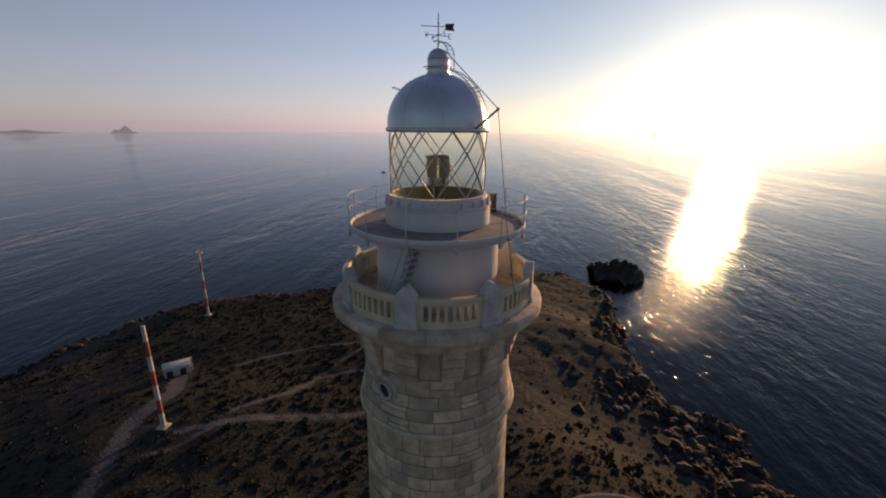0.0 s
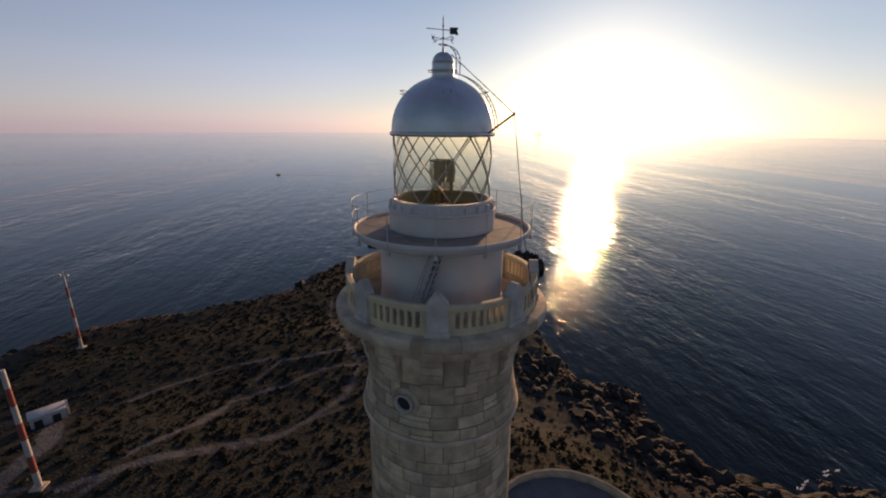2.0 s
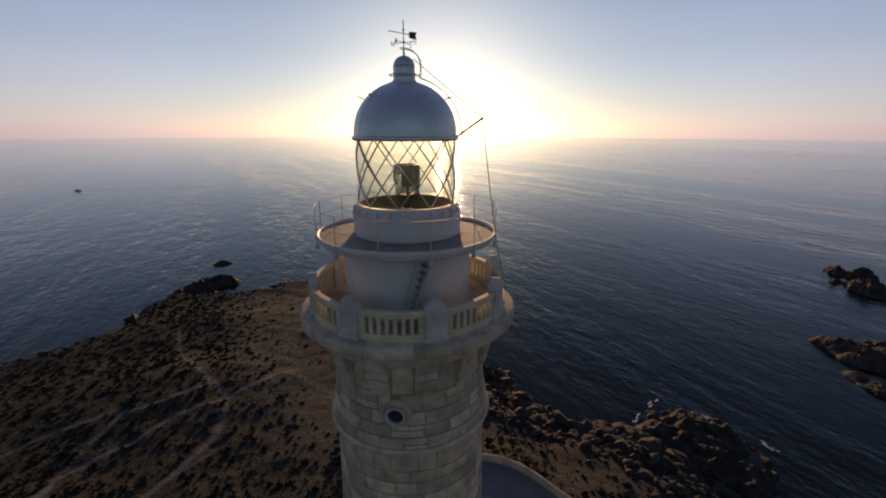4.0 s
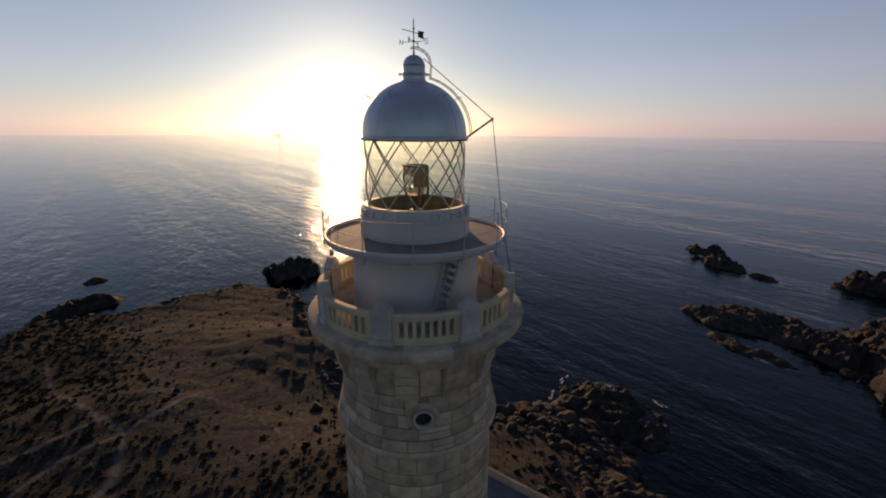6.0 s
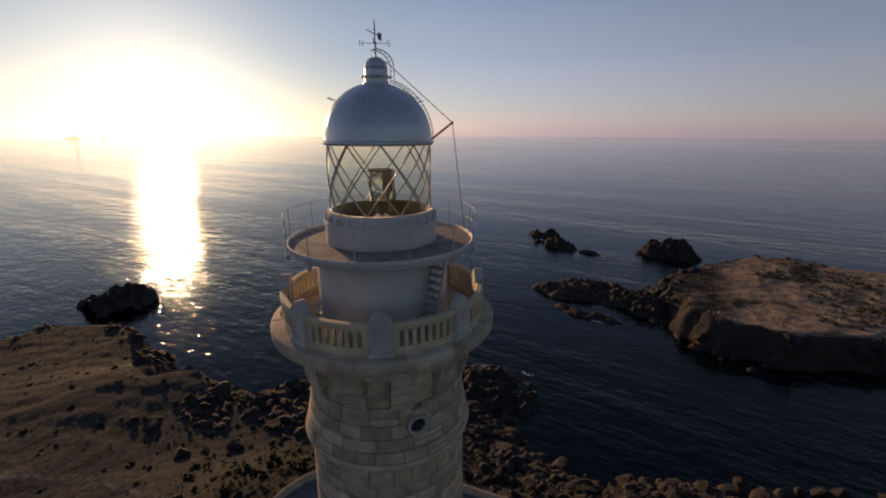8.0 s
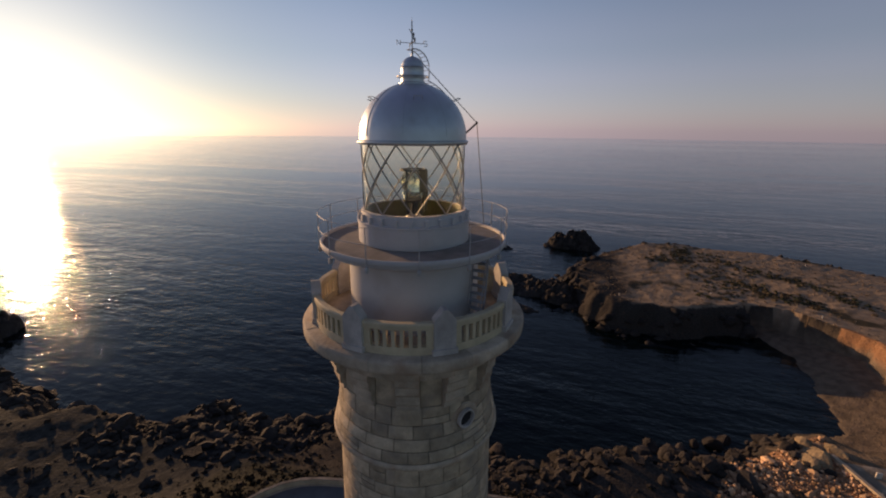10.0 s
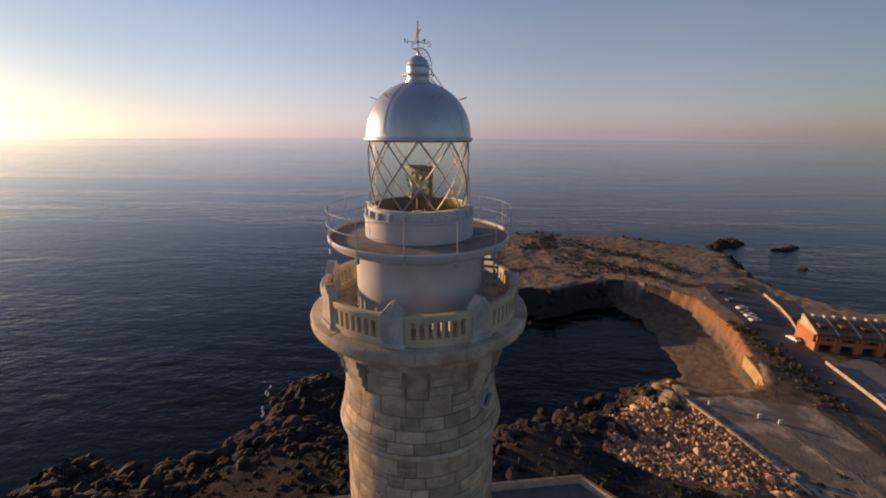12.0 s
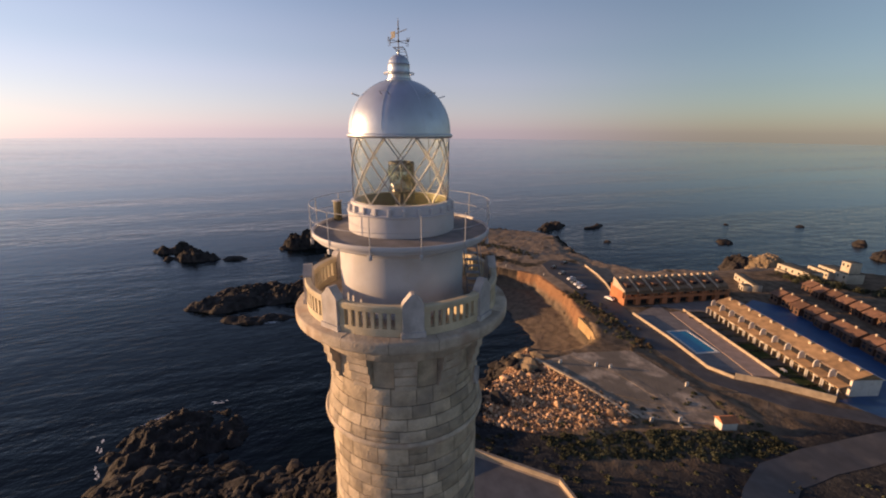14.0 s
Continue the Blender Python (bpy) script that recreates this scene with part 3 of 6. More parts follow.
# balustrade between eight gabled pedestals
FIN0 = 171.0
for k in range(8):
    a = FIN0 + 45 * k
    bm = bmesh.new()
    half, z0, z1, z2 = 0.32, GALLERY, GALLERY + 1.02, GALLERY + 1.34
    for x in (3.15, 3.45):
        bm.faces.new([bm.verts.new((x, y, z)) for y, z in ((-half, z0), (half, z0), (half, z1), (0.05, z2), (-0.05, z2), (-half, z1))])
    bm.verts.ensure_lookup_table()
    for i in range(6):
        j = (i + 1) % 6
        bm.faces.new((bm.verts[i], bm.verts[j], bm.verts[6 + j], bm.verts[6 + i]))
    box(bm, (3.10, -0.37, z0), (3.50, 0.37, z0 + 0.16))
    part("pedestal", bm, PALE_STONE, tower, "gabled pale grey stone pedestal of the balustrade", at=pose(0, 0, 0, 0, 0, a))

    b = part("balustrade_panel", (lambda q: (lathe(q, [(3.21, GALLERY), (3.39, GALLERY), (3.39, GALLERY + 0.24), (3.21, GALLERY + 0.24)], 16, 4.2, 40.8, True), q)[1])(bmesh.new()), CREAMY, tower, "cream painted balustrade panel with upright slots", at=pose(0, 0, 0, 0, 0, a))
    bm = bmesh.new()
    lathe(bm, [(3.20, GALLERY + 0.76), (3.40, GALLERY + 0.76), (3.41, GALLERY + 0.80), (3.41, GALLERY + 0.92), (3.38, GALLERY + 0.96), (3.22, GALLERY + 0.96), (3.19, GALLERY + 0.92), (3.19, GALLERY + 0.80)], 16, 4.2, 40.8, True)
    part("coping", bm, CREAMY, b)
    slots, pitch, gap = 7, 4.15, 2.35
    for s in range(slots + 1):
        mid = 22.5 + pitch * (s - slots / 2)
        lo = 4.2 if s == 0 else mid - (pitch - gap) / 2
        hi = 40.8 if s == slots else mid + (pitch - gap) / 2
        bm = bmesh.new()
        lathe(bm, [(3.24, GALLERY + 0.24), (3.37, GALLERY + 0.24), (3.37, GALLERY + 0.76), (3.24, GALLERY + 0.76)], 3, lo, hi, True)
        part("baluster", bm, CREAMY, b)

# white drum, upper gallery, lantern
bm = bmesh.new()
lathe(bm, [(2.22, GALLERY), (2.22, GALLERY + 0.14), (2.18, GALLERY + 0.17), (2.18, 78.20), (2.21, 78.24), (2.21, 78.30), (2.32, 78.36), (2.6, 78.43)], 96)
part("drum", bm, WHITE, tower, "white painted round watch room wall")
bm = bmesh.new()
lathe(bm, [(1.70, 78.72), (2.99, 78.70), (2.99, 78.77), (3.02, 78.80), (3.06, 78.80), (3.07, 78.78), (3.07, 78.66), (3.05, 78.63), (2.95, 78.62), (2.95, 78.53), (2.92, 78.50), (2.60, 78.44), (1.70, 78.44)], 96, closed=True)
part("gallery_slab", bm, WHITE, tower, "white edged upper gallery slab")
bm = bmesh.new()
lathe(bm, [(1.72, 78.726), (2.985, 78.706)], 96)
part("gallery_floor", bm, DECK, tower, "worn buff screed")
bm = bmesh.new()
lathe(bm, [(1.78, 78.7), (1.83, 78.74), (1.83, 79.36), (1.86, 79.38), (1.86, 79.43), (1.74, 79.46), (1.72, 79.74), (1.60, 79.76), (1.56, 79.5), (1.56, 78.7)], 96, closed=True)
part("lantern_base", bm, WHITE, tower, "white lantern base wall with vent blocks")
bm = bmesh.new()
lathe(bm, [(1.555, 78.9), (1.555, 79.74)], 64)
part("inner_lining", bm, mat("olive_green_paint", (0.12, 0.12, 0.05), 0.5, vary=0.15), tower, "olive green inner lining")
for k in range(24):
    bm = bmesh.new()
    box(bm, (1.70, -0.06, 79.44), (1.83, 0.06, 79.65), None, 0.012)
    part("vent_block", bm, WHITE, tower, at=pose(0, 0, 0, 0, 0, 15 * k + 4))

NODES, NODE0 = 10, 4.5
R_GL, Z_LO, Z_HI = 1.63, 79.74, 81.80
bm = bmesh.new()
lathe(bm, [(R_GL - 0.006, Z_LO), (R_GL - 0.006, Z_HI), (R_GL - 0.018, Z_HI), (R_GL - 0.018, Z_LO)], 96, closed=True)
glazing = part("glazing", bm, GLASS, tower, "clear curved lantern glass")
glazing.visible_shadow = False
for k in range(NODES):
    for way in (-1, 1):
        bm = bmesh.new()
        n, a0 = 14, NODE0 + 36 * k
        ring = []
        for i in range(n + 1):
            a, z = a0 + way * 54 * i / n, Z_HI + (Z_LO - Z_HI) * i / n
            t = (polar(1, a + way * 3) - polar(1, a - way * 3)) * 9
            side = Vector((t.x, t.y, 2.06 / n * -6.0)).normalized()
            out = polar(1, a)
            flat = side.cross(out).normalized() * 0.016
            p = polar(R_GL + way * 0.002, a, z)
            ring.append([bm.verts.new(p + flat + out * 0.022), bm.verts.new(p - flat + out * 0.022), bm.verts.new(p - flat - out * 0.022), bm.verts.new(p + flat - out * 0.022)])
        for lo, hi in zip(ring, ring[1:]):
            for i in range(4):
                j = (i + 1) % 4
                bm.faces.new((lo[i], lo[j], hi[j], hi[i]))
        bm.faces.new(ring[0]), bm.faces.new(ring[-1][::-1])
        part("glazing_bar", bm, BARS, tower, "diagonal metal glazing bar")

bm = bmesh.new()
prof = [(1.58, 81.78), (1.70, 81.78), (1.75, 81.84), (1.75, 81.89), (1.70, 81.92)]
part("eaves_ring", (lathe(bm, prof + [(1.58, 81.92)], 96, closed=True), bm)[1], SILVER, tower, "silver grey gutter ring under the dome")
bm = bmesh.new()
prof = [(1.69, 81.90), (1.685, 81.98)] + [(1.68 * math.cos(radians(a)), 81.98 + 1.63 * math.sin(radians(a))) for a in range(4, 79, 4)]
lathe(bm, prof, 96)
dome = part("dome", bm, SILVER, tower, "silver painted metal dome")
for k in range(8):
    bm = bmesh.new()
    tube(bm, [polar(1.683 * math.cos(radians(a)), 12 + 45 * k, 81.98 + 1.633 * math.sin(radians(a))) for a in range(2, 79, 4)], 0.008, 6)
    part("seam", bm, SILVER, dome)
bm = bmesh.new()
prof = [(0.42, 83.52), (0.42, 83.58), (0.36, 83.62), (0.35, 83.74), (0.36, 83.76), (0.36, 83.80), (0.35, 83.82), (0.35, 84.02), (0.36, 84.04)]
prof += [(0.34 * math.cos(radians(a)), 84.04 + 0.31 * math.sin(radians(a))) for a in range(5, 86, 8)] + [(0.035, 84.36), (0.035, 84.42), (0.0, 84.43)]
lathe(bm, prof[:-1], 48)
vent = part("ventilator", bm, SILVER, tower, "round silver ventilator cap on the dome")
bm = bmesh.new()
lathe(bm, [(0.47, 83.76), (0.49, 83.76), (0.49, 83.79), (0.47, 83.79)], 40, closed=True)
for k in range(4):
    tube(bm, [polar(0.34, 45 + 90 * k, 83.775), polar(0.48, 45 + 90 * k, 83.775)], 0.012, 6)
part("guard_ring", bm, RAIL, vent)

# wind vane with compass letters
vane = thing("wind_vane", "thin dark metal wind vane with compass letters on the ventilator", "wind vane")
bm = bmesh.new()
tube(bm, [(0, 0, 84.40), (0, 0, 85.32)], 0.016, 8)
for z in (84.45, 84.75, 85.08):
    lathe(bm, [(0.03, z - 0.02), (0.036, z), (0.03, z + 0.02)], 12)
tube(bm, [(0, 0, 85.32), (0, 0, 85.40)], 0.006, 6)
part("mast", bm, DARK, vane)
VANE_AZ = 14
bm = bmesh.new()
tube(bm, [polar(-0.55, VANE_AZ, 84.98), polar(0.25, VANE_AZ, 84.98)], 0.012, 6)
lathe(bm, [(0.001, 84.955), (0.035, 84.98), (0.001, 85.005)], 10)
part("arrow", bm, DARK, vane)
bm = bmesh.new()
outline = [(0.22, 84.88), (0.52, 84.86), (0.47, 84.97), (0.52, 85.08), (0.22, 85.06)]
d = polar(1, VANE_AZ)
nrm = polar(1, VANE_AZ + 90) * 0.006
fa = [bm.verts.new(d * x + Vector((0, 0, z)) + nrm) for x, z in outline]
fb = [bm.verts.new(d * x + Vector((0, 0, z)) - nrm) for x, z in outline]
bm.faces.new(fa), bm.faces.new(fb[::-1])
for i in range(5):
    j = (i + 1) % 5
    bm.faces.new((fa[i], fa[j], fb[j], fb[i]))
part("vane_plate", bm, DARK, vane)
NORTH = 123.6
GLYPHS = {"N": [(-1, -1, -1, 1), (-1, 1, 1, -1), (1, -1, 1, 1)], "S": [(1, 1, -1, 1), (-1, 1, -1, 0), (-1, 0, 1, 0), (1, 0, 1, -1), (1, -1, -1, -1)],
          "E": [(-1, -1, -1, 1), (-1, 1, 1, 1), (-1, 0, 0.6, 0), (-1, -1, 1, -1)], "W": [(-1, 1, -0.5, -1), (-0.5, -1, 0, 0.4), (0, 0.4, 0.5, -1), (0.5, -1, 1, 1)]}
for k, g in enumerate("NESW"):
    a = NORTH - 90 * k
    bm = bmesh.new()
    tube(bm, [polar(0.01, a, 84.72), polar(0.36, a, 84.72)], 0.009, 6)
    for x0, y0, x1, y1 in GLYPHS[g]:
        u = polar(1, a)
        if g == "N":
            x0, x1 = -x0, -x1
        tube(bm, [u * (0.41 + 0.05 * x0) + Vector((0, 0, 84.72 + 0.07 * y0)), u * (0.41 + 0.05 * x1) + Vector((0, 0, 84.72 + 0.07 * y1))], 0.009, 6)
    part("compass_letter", bm, DARK, vane)

# ladder over the dome and the ventilator
LAD = 328
ladder = thing("dome_ladder", "curved light metal ladder fixed over the silver dome", "ladder")


def over_dome(a, s):
    """Points of a ladder rail, s metres to the side."""
    side = polar(1, a + 90) * s
    return [polar(1.86 * math.cos(radians(e)), a, 81.95 + 1.80 * math.sin(radians(e))) + side for e in range(0, 76, 5)]


def over_cap(a, s):
    side = polar(1, a + 90) * s
    return [polar(0.52, a, 83.70) + side, polar(0.53, a, 84.0) + side] + [polar(0.53 * math.cos(radians(e)), a, 84.05 + 0.50 * math.sin(radians(e))) + side for e in range(10, 101, 15)]


for s in (-0.15, 0.15):
    for f in (over_dome, over_cap):
        bm = bmesh.new()
        tube(bm, f(LAD, s), 0.016, 6)
        part("ladder_rail", bm, RAIL, ladder)
for f in (over_dome, over_cap):
    for p, q in list(zip(f(LAD, -0.15), f(LAD, 0.15)))[1::1]:
        bm = bmesh.new()
        tube(bm, [p, q], 0.009, 6)
        part("rung", bm, RAIL, ladder)

# boom and stay wires
boom = thing("signal_boom", "thin raking metal boom with stay wires at the dome eaves", "boom")
bm = bmesh.new()
tip = polar(2.52, 321, 82.46)
tube(bm, [polar(1.72, 319, 81.9), tip], 0.034, 8)
part("spar", bm, DARK, boom)
bm = bmesh.new()
tube(bm, [tip, polar(0.3, 325, 84.25)], 0.014, 5)
tube(bm, [tip, polar(3.02, 322, 78.9), polar(3.5, 322, 76.6)], 0.014, 5)
part("stay_wire", bm, DARK, boom)
bm = bmesh.new()
lathe(bm, [(0.02, -0.05), (0.045, 0), (0.02, 0.05)], 10)
part("pulley", bm, DARK, boom, at=Matrix.Translation(tip))

# hand grips on the dome
for k in range(6):
    a = 28 + 60 * k
    bm = bmesh.new()
    u = polar(1, a + 90)
    p = polar(1.30, a, 83.05)
    tube(bm, [p - u * 0.12, polar(1.52, a, 83.13) - u * 0.12, polar(1.52, a, 83.13) + u * 0.12, p + u * 0.12], 0.012, 6)
    part("hand_grip", bm, RAIL, dome)

# upper gallery railing
railing = thing("gallery_railing", "slender light metal railing round the upper gallery", "railing")
POSTS = 13
for k in range(POSTS):
    a = 176.6 + 360 / POSTS * k
    bm = bmesh.new()
    tube(bm, [polar(3.09, a, 78.42), polar(3.09, a, 79.70)], 0.015, 8)
    part("stanchion", bm, RAIL, railing)
    bm = bmesh.new()
    box(bm, (3.03, -0.05, 78.40), (3.13, 0.05, 78.56), pose(0, 0, 0, 0, 0, a), 0.01)
    part("bracket", bm, RAIL, railing)
for z in (79.22, 79.68):
    bm = bmesh.new()
    tube(bm, [polar(3.09, a, z) for a in range(0, 360, 5)], 0.009, 6, closed=True)
    part("rail", bm, RAIL, railing)

# the optic
optic = thing("lighthouse_optic", "glass lens drum with olive blanking panels on a white pedestal", "lens")
bm = bmesh.new()
lathe(bm, [(0.40, 78.9), (0.40, 79.2), (0.36, 79.36), (0.26, 79.46), (0.20, 79.52), (0.001, 79.54)], 40)
part("pedestal", bm, WHITE, optic)
bm = bmesh.new()
for k in range(4):
    tube(bm, [polar(0.20, 45 + 90 * k, 79.5), polar(0.30, 45 + 90 * k, 79.98)], 0.028, 8)
lathe(bm, [(0.10, 79.52), (0.10, 79.9), (0.30, 79.94), (0.32, 79.99), (0.001, 79.99)], 24)
part("stand", bm, DARK, optic, "dark metal stand of the lens")
for k in range(4):
    bm = bmesh.new()
    for r0, r1, bulge in ((0.0, 0.12, 0.12), (0.125, 0.19, 0.10), (0.195, 0.255, 0.08), (0.26, 0.33, 0.055)):
        lathe(bm, [(max(r0, 0.002), 0.0), (max(r0, 0.002), bulge), (r1, bulge * 0.45), (r1, 0.0)], 28, closed=True)
    part("bullseye_lens", bm, LENS, optic, "ribbed round glass lens", at=pose(0, 0, 0, 0, 0, 33 + 90 * k) @ pose(0.29, 0, 80.62, 0, 90, 0))
bm = bmesh.new()
for k in range(4):
    tube(bm, [polar(0.36, 78 + 90 * k, 79.98), polar(0.40, 78 + 90 * k, 80.98)], 0.02, 6)
lathe(bm, [(0.36, 80.95), (0.43, 80.95), (0.43, 81.0), (0.36, 81.0)], 28, closed=True)
lathe(bm, [(0.30, 79.97), (0.37, 79.97), (0.37, 80.02), (0.30, 80.02)], 28, closed=True)
part("lens_frame", bm, DARK, optic)
for k in (0, 1):
    bm = bmesh.new()
    lathe(bm, [(0.46, 80.30), (0.46, 80.97), (0.44, 80.97), (0.44, 80.30)], 10, -24, 24, True)
    tube(bm, [polar(0.45, 0, 80.32), polar(0.40, 0, 79.62)], 0.05, 8)
    part("blind_panel", bm, OLIVE, optic, "olive green blanking panel of the lens", at=pose(0, 0, 0, 0, 0, 250 + 56 * k))

for k in range(4):
    bm = bmesh.new()
    for i in range(4):
        r, z = 0.345 + 0.02 * i, 80.03 + 0.065 * i
        lathe(bm, [(r - 0.05, z), (r, z + 0.01), (r - 0.01, z + 0.06), (r - 0.05, z + 0.05)], 10, -38, 38, True)
    part("prism_panel", bm, LENS, optic, "stacked glass prisms under the lens", at=pose(0, 0, 0, 0, 0, 33 + 90 * k))

# lantern floor and the watch room's dark interior
bm = bmesh.new()
lathe(bm, [(0.001, 79.0), (1.56, 79.0)], 48)
part("lantern_floor", bm, DECK, tower)

post = thing("deck_post", "short square weathered post on the upper gallery", "post", at=pose(0, 0, 0, 0, 0, 46) @ Matrix.Translation((2.79, 0, 78.712)))
bm = bmesh.new()
box(bm, (-0.11, -0.11, 0), (0.11, 0.11, 0.72), None, 0.015)
part("body", bm, OLIVE, post)
bm = bmesh.new()
box(bm, (-0.14, -0.14, 0.72), (0.14, 0.14, 0.77), None, 0.01)
part("cap", bm, WHITE, post)

# ---- rocks, islets, scrub, terrace ----
ROCK = mat("dark_shore_rock", (0.050, 0.043, 0.039), 0.85, vary=0.28, scale=0.35, fine=2.5, bump=0.9, bump_m=0.25, stain=(0.026, 0.023, 0.021), stain_at=(0.5, 0.7), stain_scale=0.3, island=0.25, spec=0.12)
RUBBLE = mat("ochre_rubble_stone", (0.60, 0.38, 0.22), 0.95, vary=0.25, scale=0.8, fine=5, bump=0.7, bump_m=0.1, island=0.75, spec=0.2)
EARTHY = mat("ochre_earth_rock", (0.30, 0.22, 0.13), 0.95, vary=0.25, scale=0.2, fine=2.0, bump=0.9, bump_m=0.3, spec=0.2)
DRY = mat("dry_grass_and_heath", (0.052, 0.047, 0.040), 0.95, vary=0.25, scale=0.15, fine=3, bump=0, island=0.3, spec=0.0)
BUSH = mat("low_scrub_leaves", (0.095, 0.098, 0.060), 0.9, vary=0.25, scale=0.15, fine=3, bump=0, island=0.35, spec=0.0)
HEATH = mat("low_heath_twigs", (0.033, 0.034, 0.028), 0.9, vary=0.25, scale=0.15, fine=3, bump=0, island=0.35, spec=0.0)
FOAM = mat("sea_foam", (0.7, 0.7, 0.7), 0.8, vary=0.1, scale=1, fine=6, bump=0.3)


def islet(name, label, cx, cy, rx, ry, turn, top, seed, material=None, step=0.7, rugged=0.8, jag=0.4, lobes=(), sheer=2.2, sink=0.1):
    """A rock rising out of the water, higher and steeper in places."""
    r = max(rx, ry) * 1.25
    ax = np.arange(-r, r + step, step)
    X, Y = np.meshgrid(ax, ax, indexing="ij")
    c, s = math.cos(radians(turn)), math.sin(radians(turn))
    wx, wy = X + 0.28 * rx * fbm(X + 99, Y, r * 0.5, 4, seed), Y + 0.28 * rx * fbm(X, Y + 77, r * 0.5, 4, seed + 1)
    q = np.hypot((wx * c + wy * s) / rx, (-wx * s + wy * c) / ry)
    body = np.clip(1 - q ** sheer, -0.6, 1)
    for lx, ly, lr, lo in lobes:
        body = np.maximum(body, np.clip(1 - (np.hypot(wx - lx, wy - ly) / lr) ** sheer, -0.6, 1) * lo)
    crag = 1 - 2 * np.abs(fbm(X, Y, max(4.0, r * 0.35), 5, seed + 2))
    h = top * (body * (0.62 + 0.38 * fbm(X, Y, r * 0.7, 3, seed + 3)) + rugged * 0.5 * crag * np.clip(body + 0.25, 0, 0.6))
    h = h + 0.16 * min(top, 6.0) * (0.55 - np.abs(fbm(X, Y, 3.2, 3, seed + 4)) * 2) * np.clip(body + 0.3, 0, 1)
    dip = np.mod((X * 0.8 + Y * 0.6) + 9.0 * fbm(X, Y, 8.0, 3, seed + 5), 4.4) / 4.4
    h = h + 0.35 * jag * top * (0.5 - dip) * np.clip(body * 2, 0, 1)
    peak = 1 - 2 * np.abs(fbm(X + 31, Y + 17, max(5.0, r * 0.45), 3, seed + 6))
    h = np.where(h > 0, h * (1 - jag + 2.0 * jag * np.clip(peak, 0, 1)), h)
    h = h - sink * top
    h = np.where(h > 0, np.abs(h) ** 0.85 * top ** 0.15, h)
    me, _ = grid_mesh(name, X + cx, Y + cy, h, h > -0.8)
    me.materials.append(material or ROCK)
    me.shade_flat()
    return tagged(new(name, me), label, "rock", "rocks off the headland")


islet("sea_rock", "dark rugged rock standing out of the glittering sea", 77, 221, 12.5, 11, 20, 9.0, 41, rugged=0.9, jag=0.4, lobes=((-12, -2, 9, 0.5), (-9, 16, 8, 0.35), (-9, -12, 8, 0.4)), sheer=4.5)
islet("skerry", "long low dark skerry off the point", -19, 236, 19, 7.5, 18, 4.4, 43)
islet("skerry", "small dark skerry awash off the point", -13, 277, 6, 4, 10, 2.2, 44)
islet("skerry", "long dark rock ledge off the far headland", 206, 24, 29, 12, 97, 5.6, 45, rugged=0.8)
islet("skerry", "narrow dark rock shard at the water line", 178, 24, 16, 4.5, 76, 2.2, 46)
islet("sea_rock", "tall dark rock off the far headland", 304, -4, 20, 14, 100, 12.5, 47, rugged=0.7)
islet("skerry", "dark jagged rock far out in the sea", 314, 86, 17, 8, 75, 6.5, 48, rugged=1.3, jag=0.45, sheer=1.7, sink=0.25)
islet("skerry", "dark jagged rock beside its twin", 289, 70, 17, 7, 80, 6.0, 49, rugged=1.3, jag=0.45, sheer=1.7, sink=0.25)
islet("skerry", "small dark rock in open water", 281, 44, 8, 4, 80, 2.2, 50)
islet("skerry", "small round dark rock in open water", 298, 13, 5, 4, 0, 3.0, 51)
islet("shore_reef", "broad wet dark reef joined to the boulder shore", 98, 38, 18.5, 17.5, 30, 3.2, 52, rugged=2.4, step=0.5, jag=0.35, sheer=1.9, sink=0.45)
islet("shore_reef", "low dark rock reef below the boulders", 66, 92, 9, 7, 0, 4.0, 57, rugged=0.9)
islet("skerry", "long dark reef beyond the headland", 301, -209, 20, 7, -72, 4.6, 53, rugged=1.2, jag=0.4, sheer=1.7, sink=0.25)
islet("skerry", "low narrow dark reef beyond the headland", 289, -246, 13, 4, -72, 2.6, 63, rugged=1.0)
islet("skerry", "small low dark rock off the headland shore", 243, -222, 5, 2.5, -60, 1.5, 64)
islet("skerry", "small dark reef beyond the village", 214, -308, 10, 5, -60, 2.6, 54)
islet("skerry", "tiny dark rock far beyond the village", 234, -429, 6, 3, -60, 1.6, 65)
islet("skerry", "tiny dark rock awash beyond the village", 262, -372, 4, 2.5, -50, 1.2, 66)
islet("skerry", "dark reef beyond the village", 176, -402, 9, 5, -60, 4.0, 58)
islet("skerry", "dark rock beyond the village", 148, -376, 15, 8, -60, 4.5, 59)
islet("rock_mound", "ochre rocky mound at the village shore", 153, -263, 21, 13, -65, 15, 55, EARTHY, rugged=0.5, jag=0.15, sink=0.0)
islet("sea_rock", "dark rock shoulder beside the ochre mound", 163, -252, 14, 9, -60, 9, 67, rugged=0.8, jag=0.3)


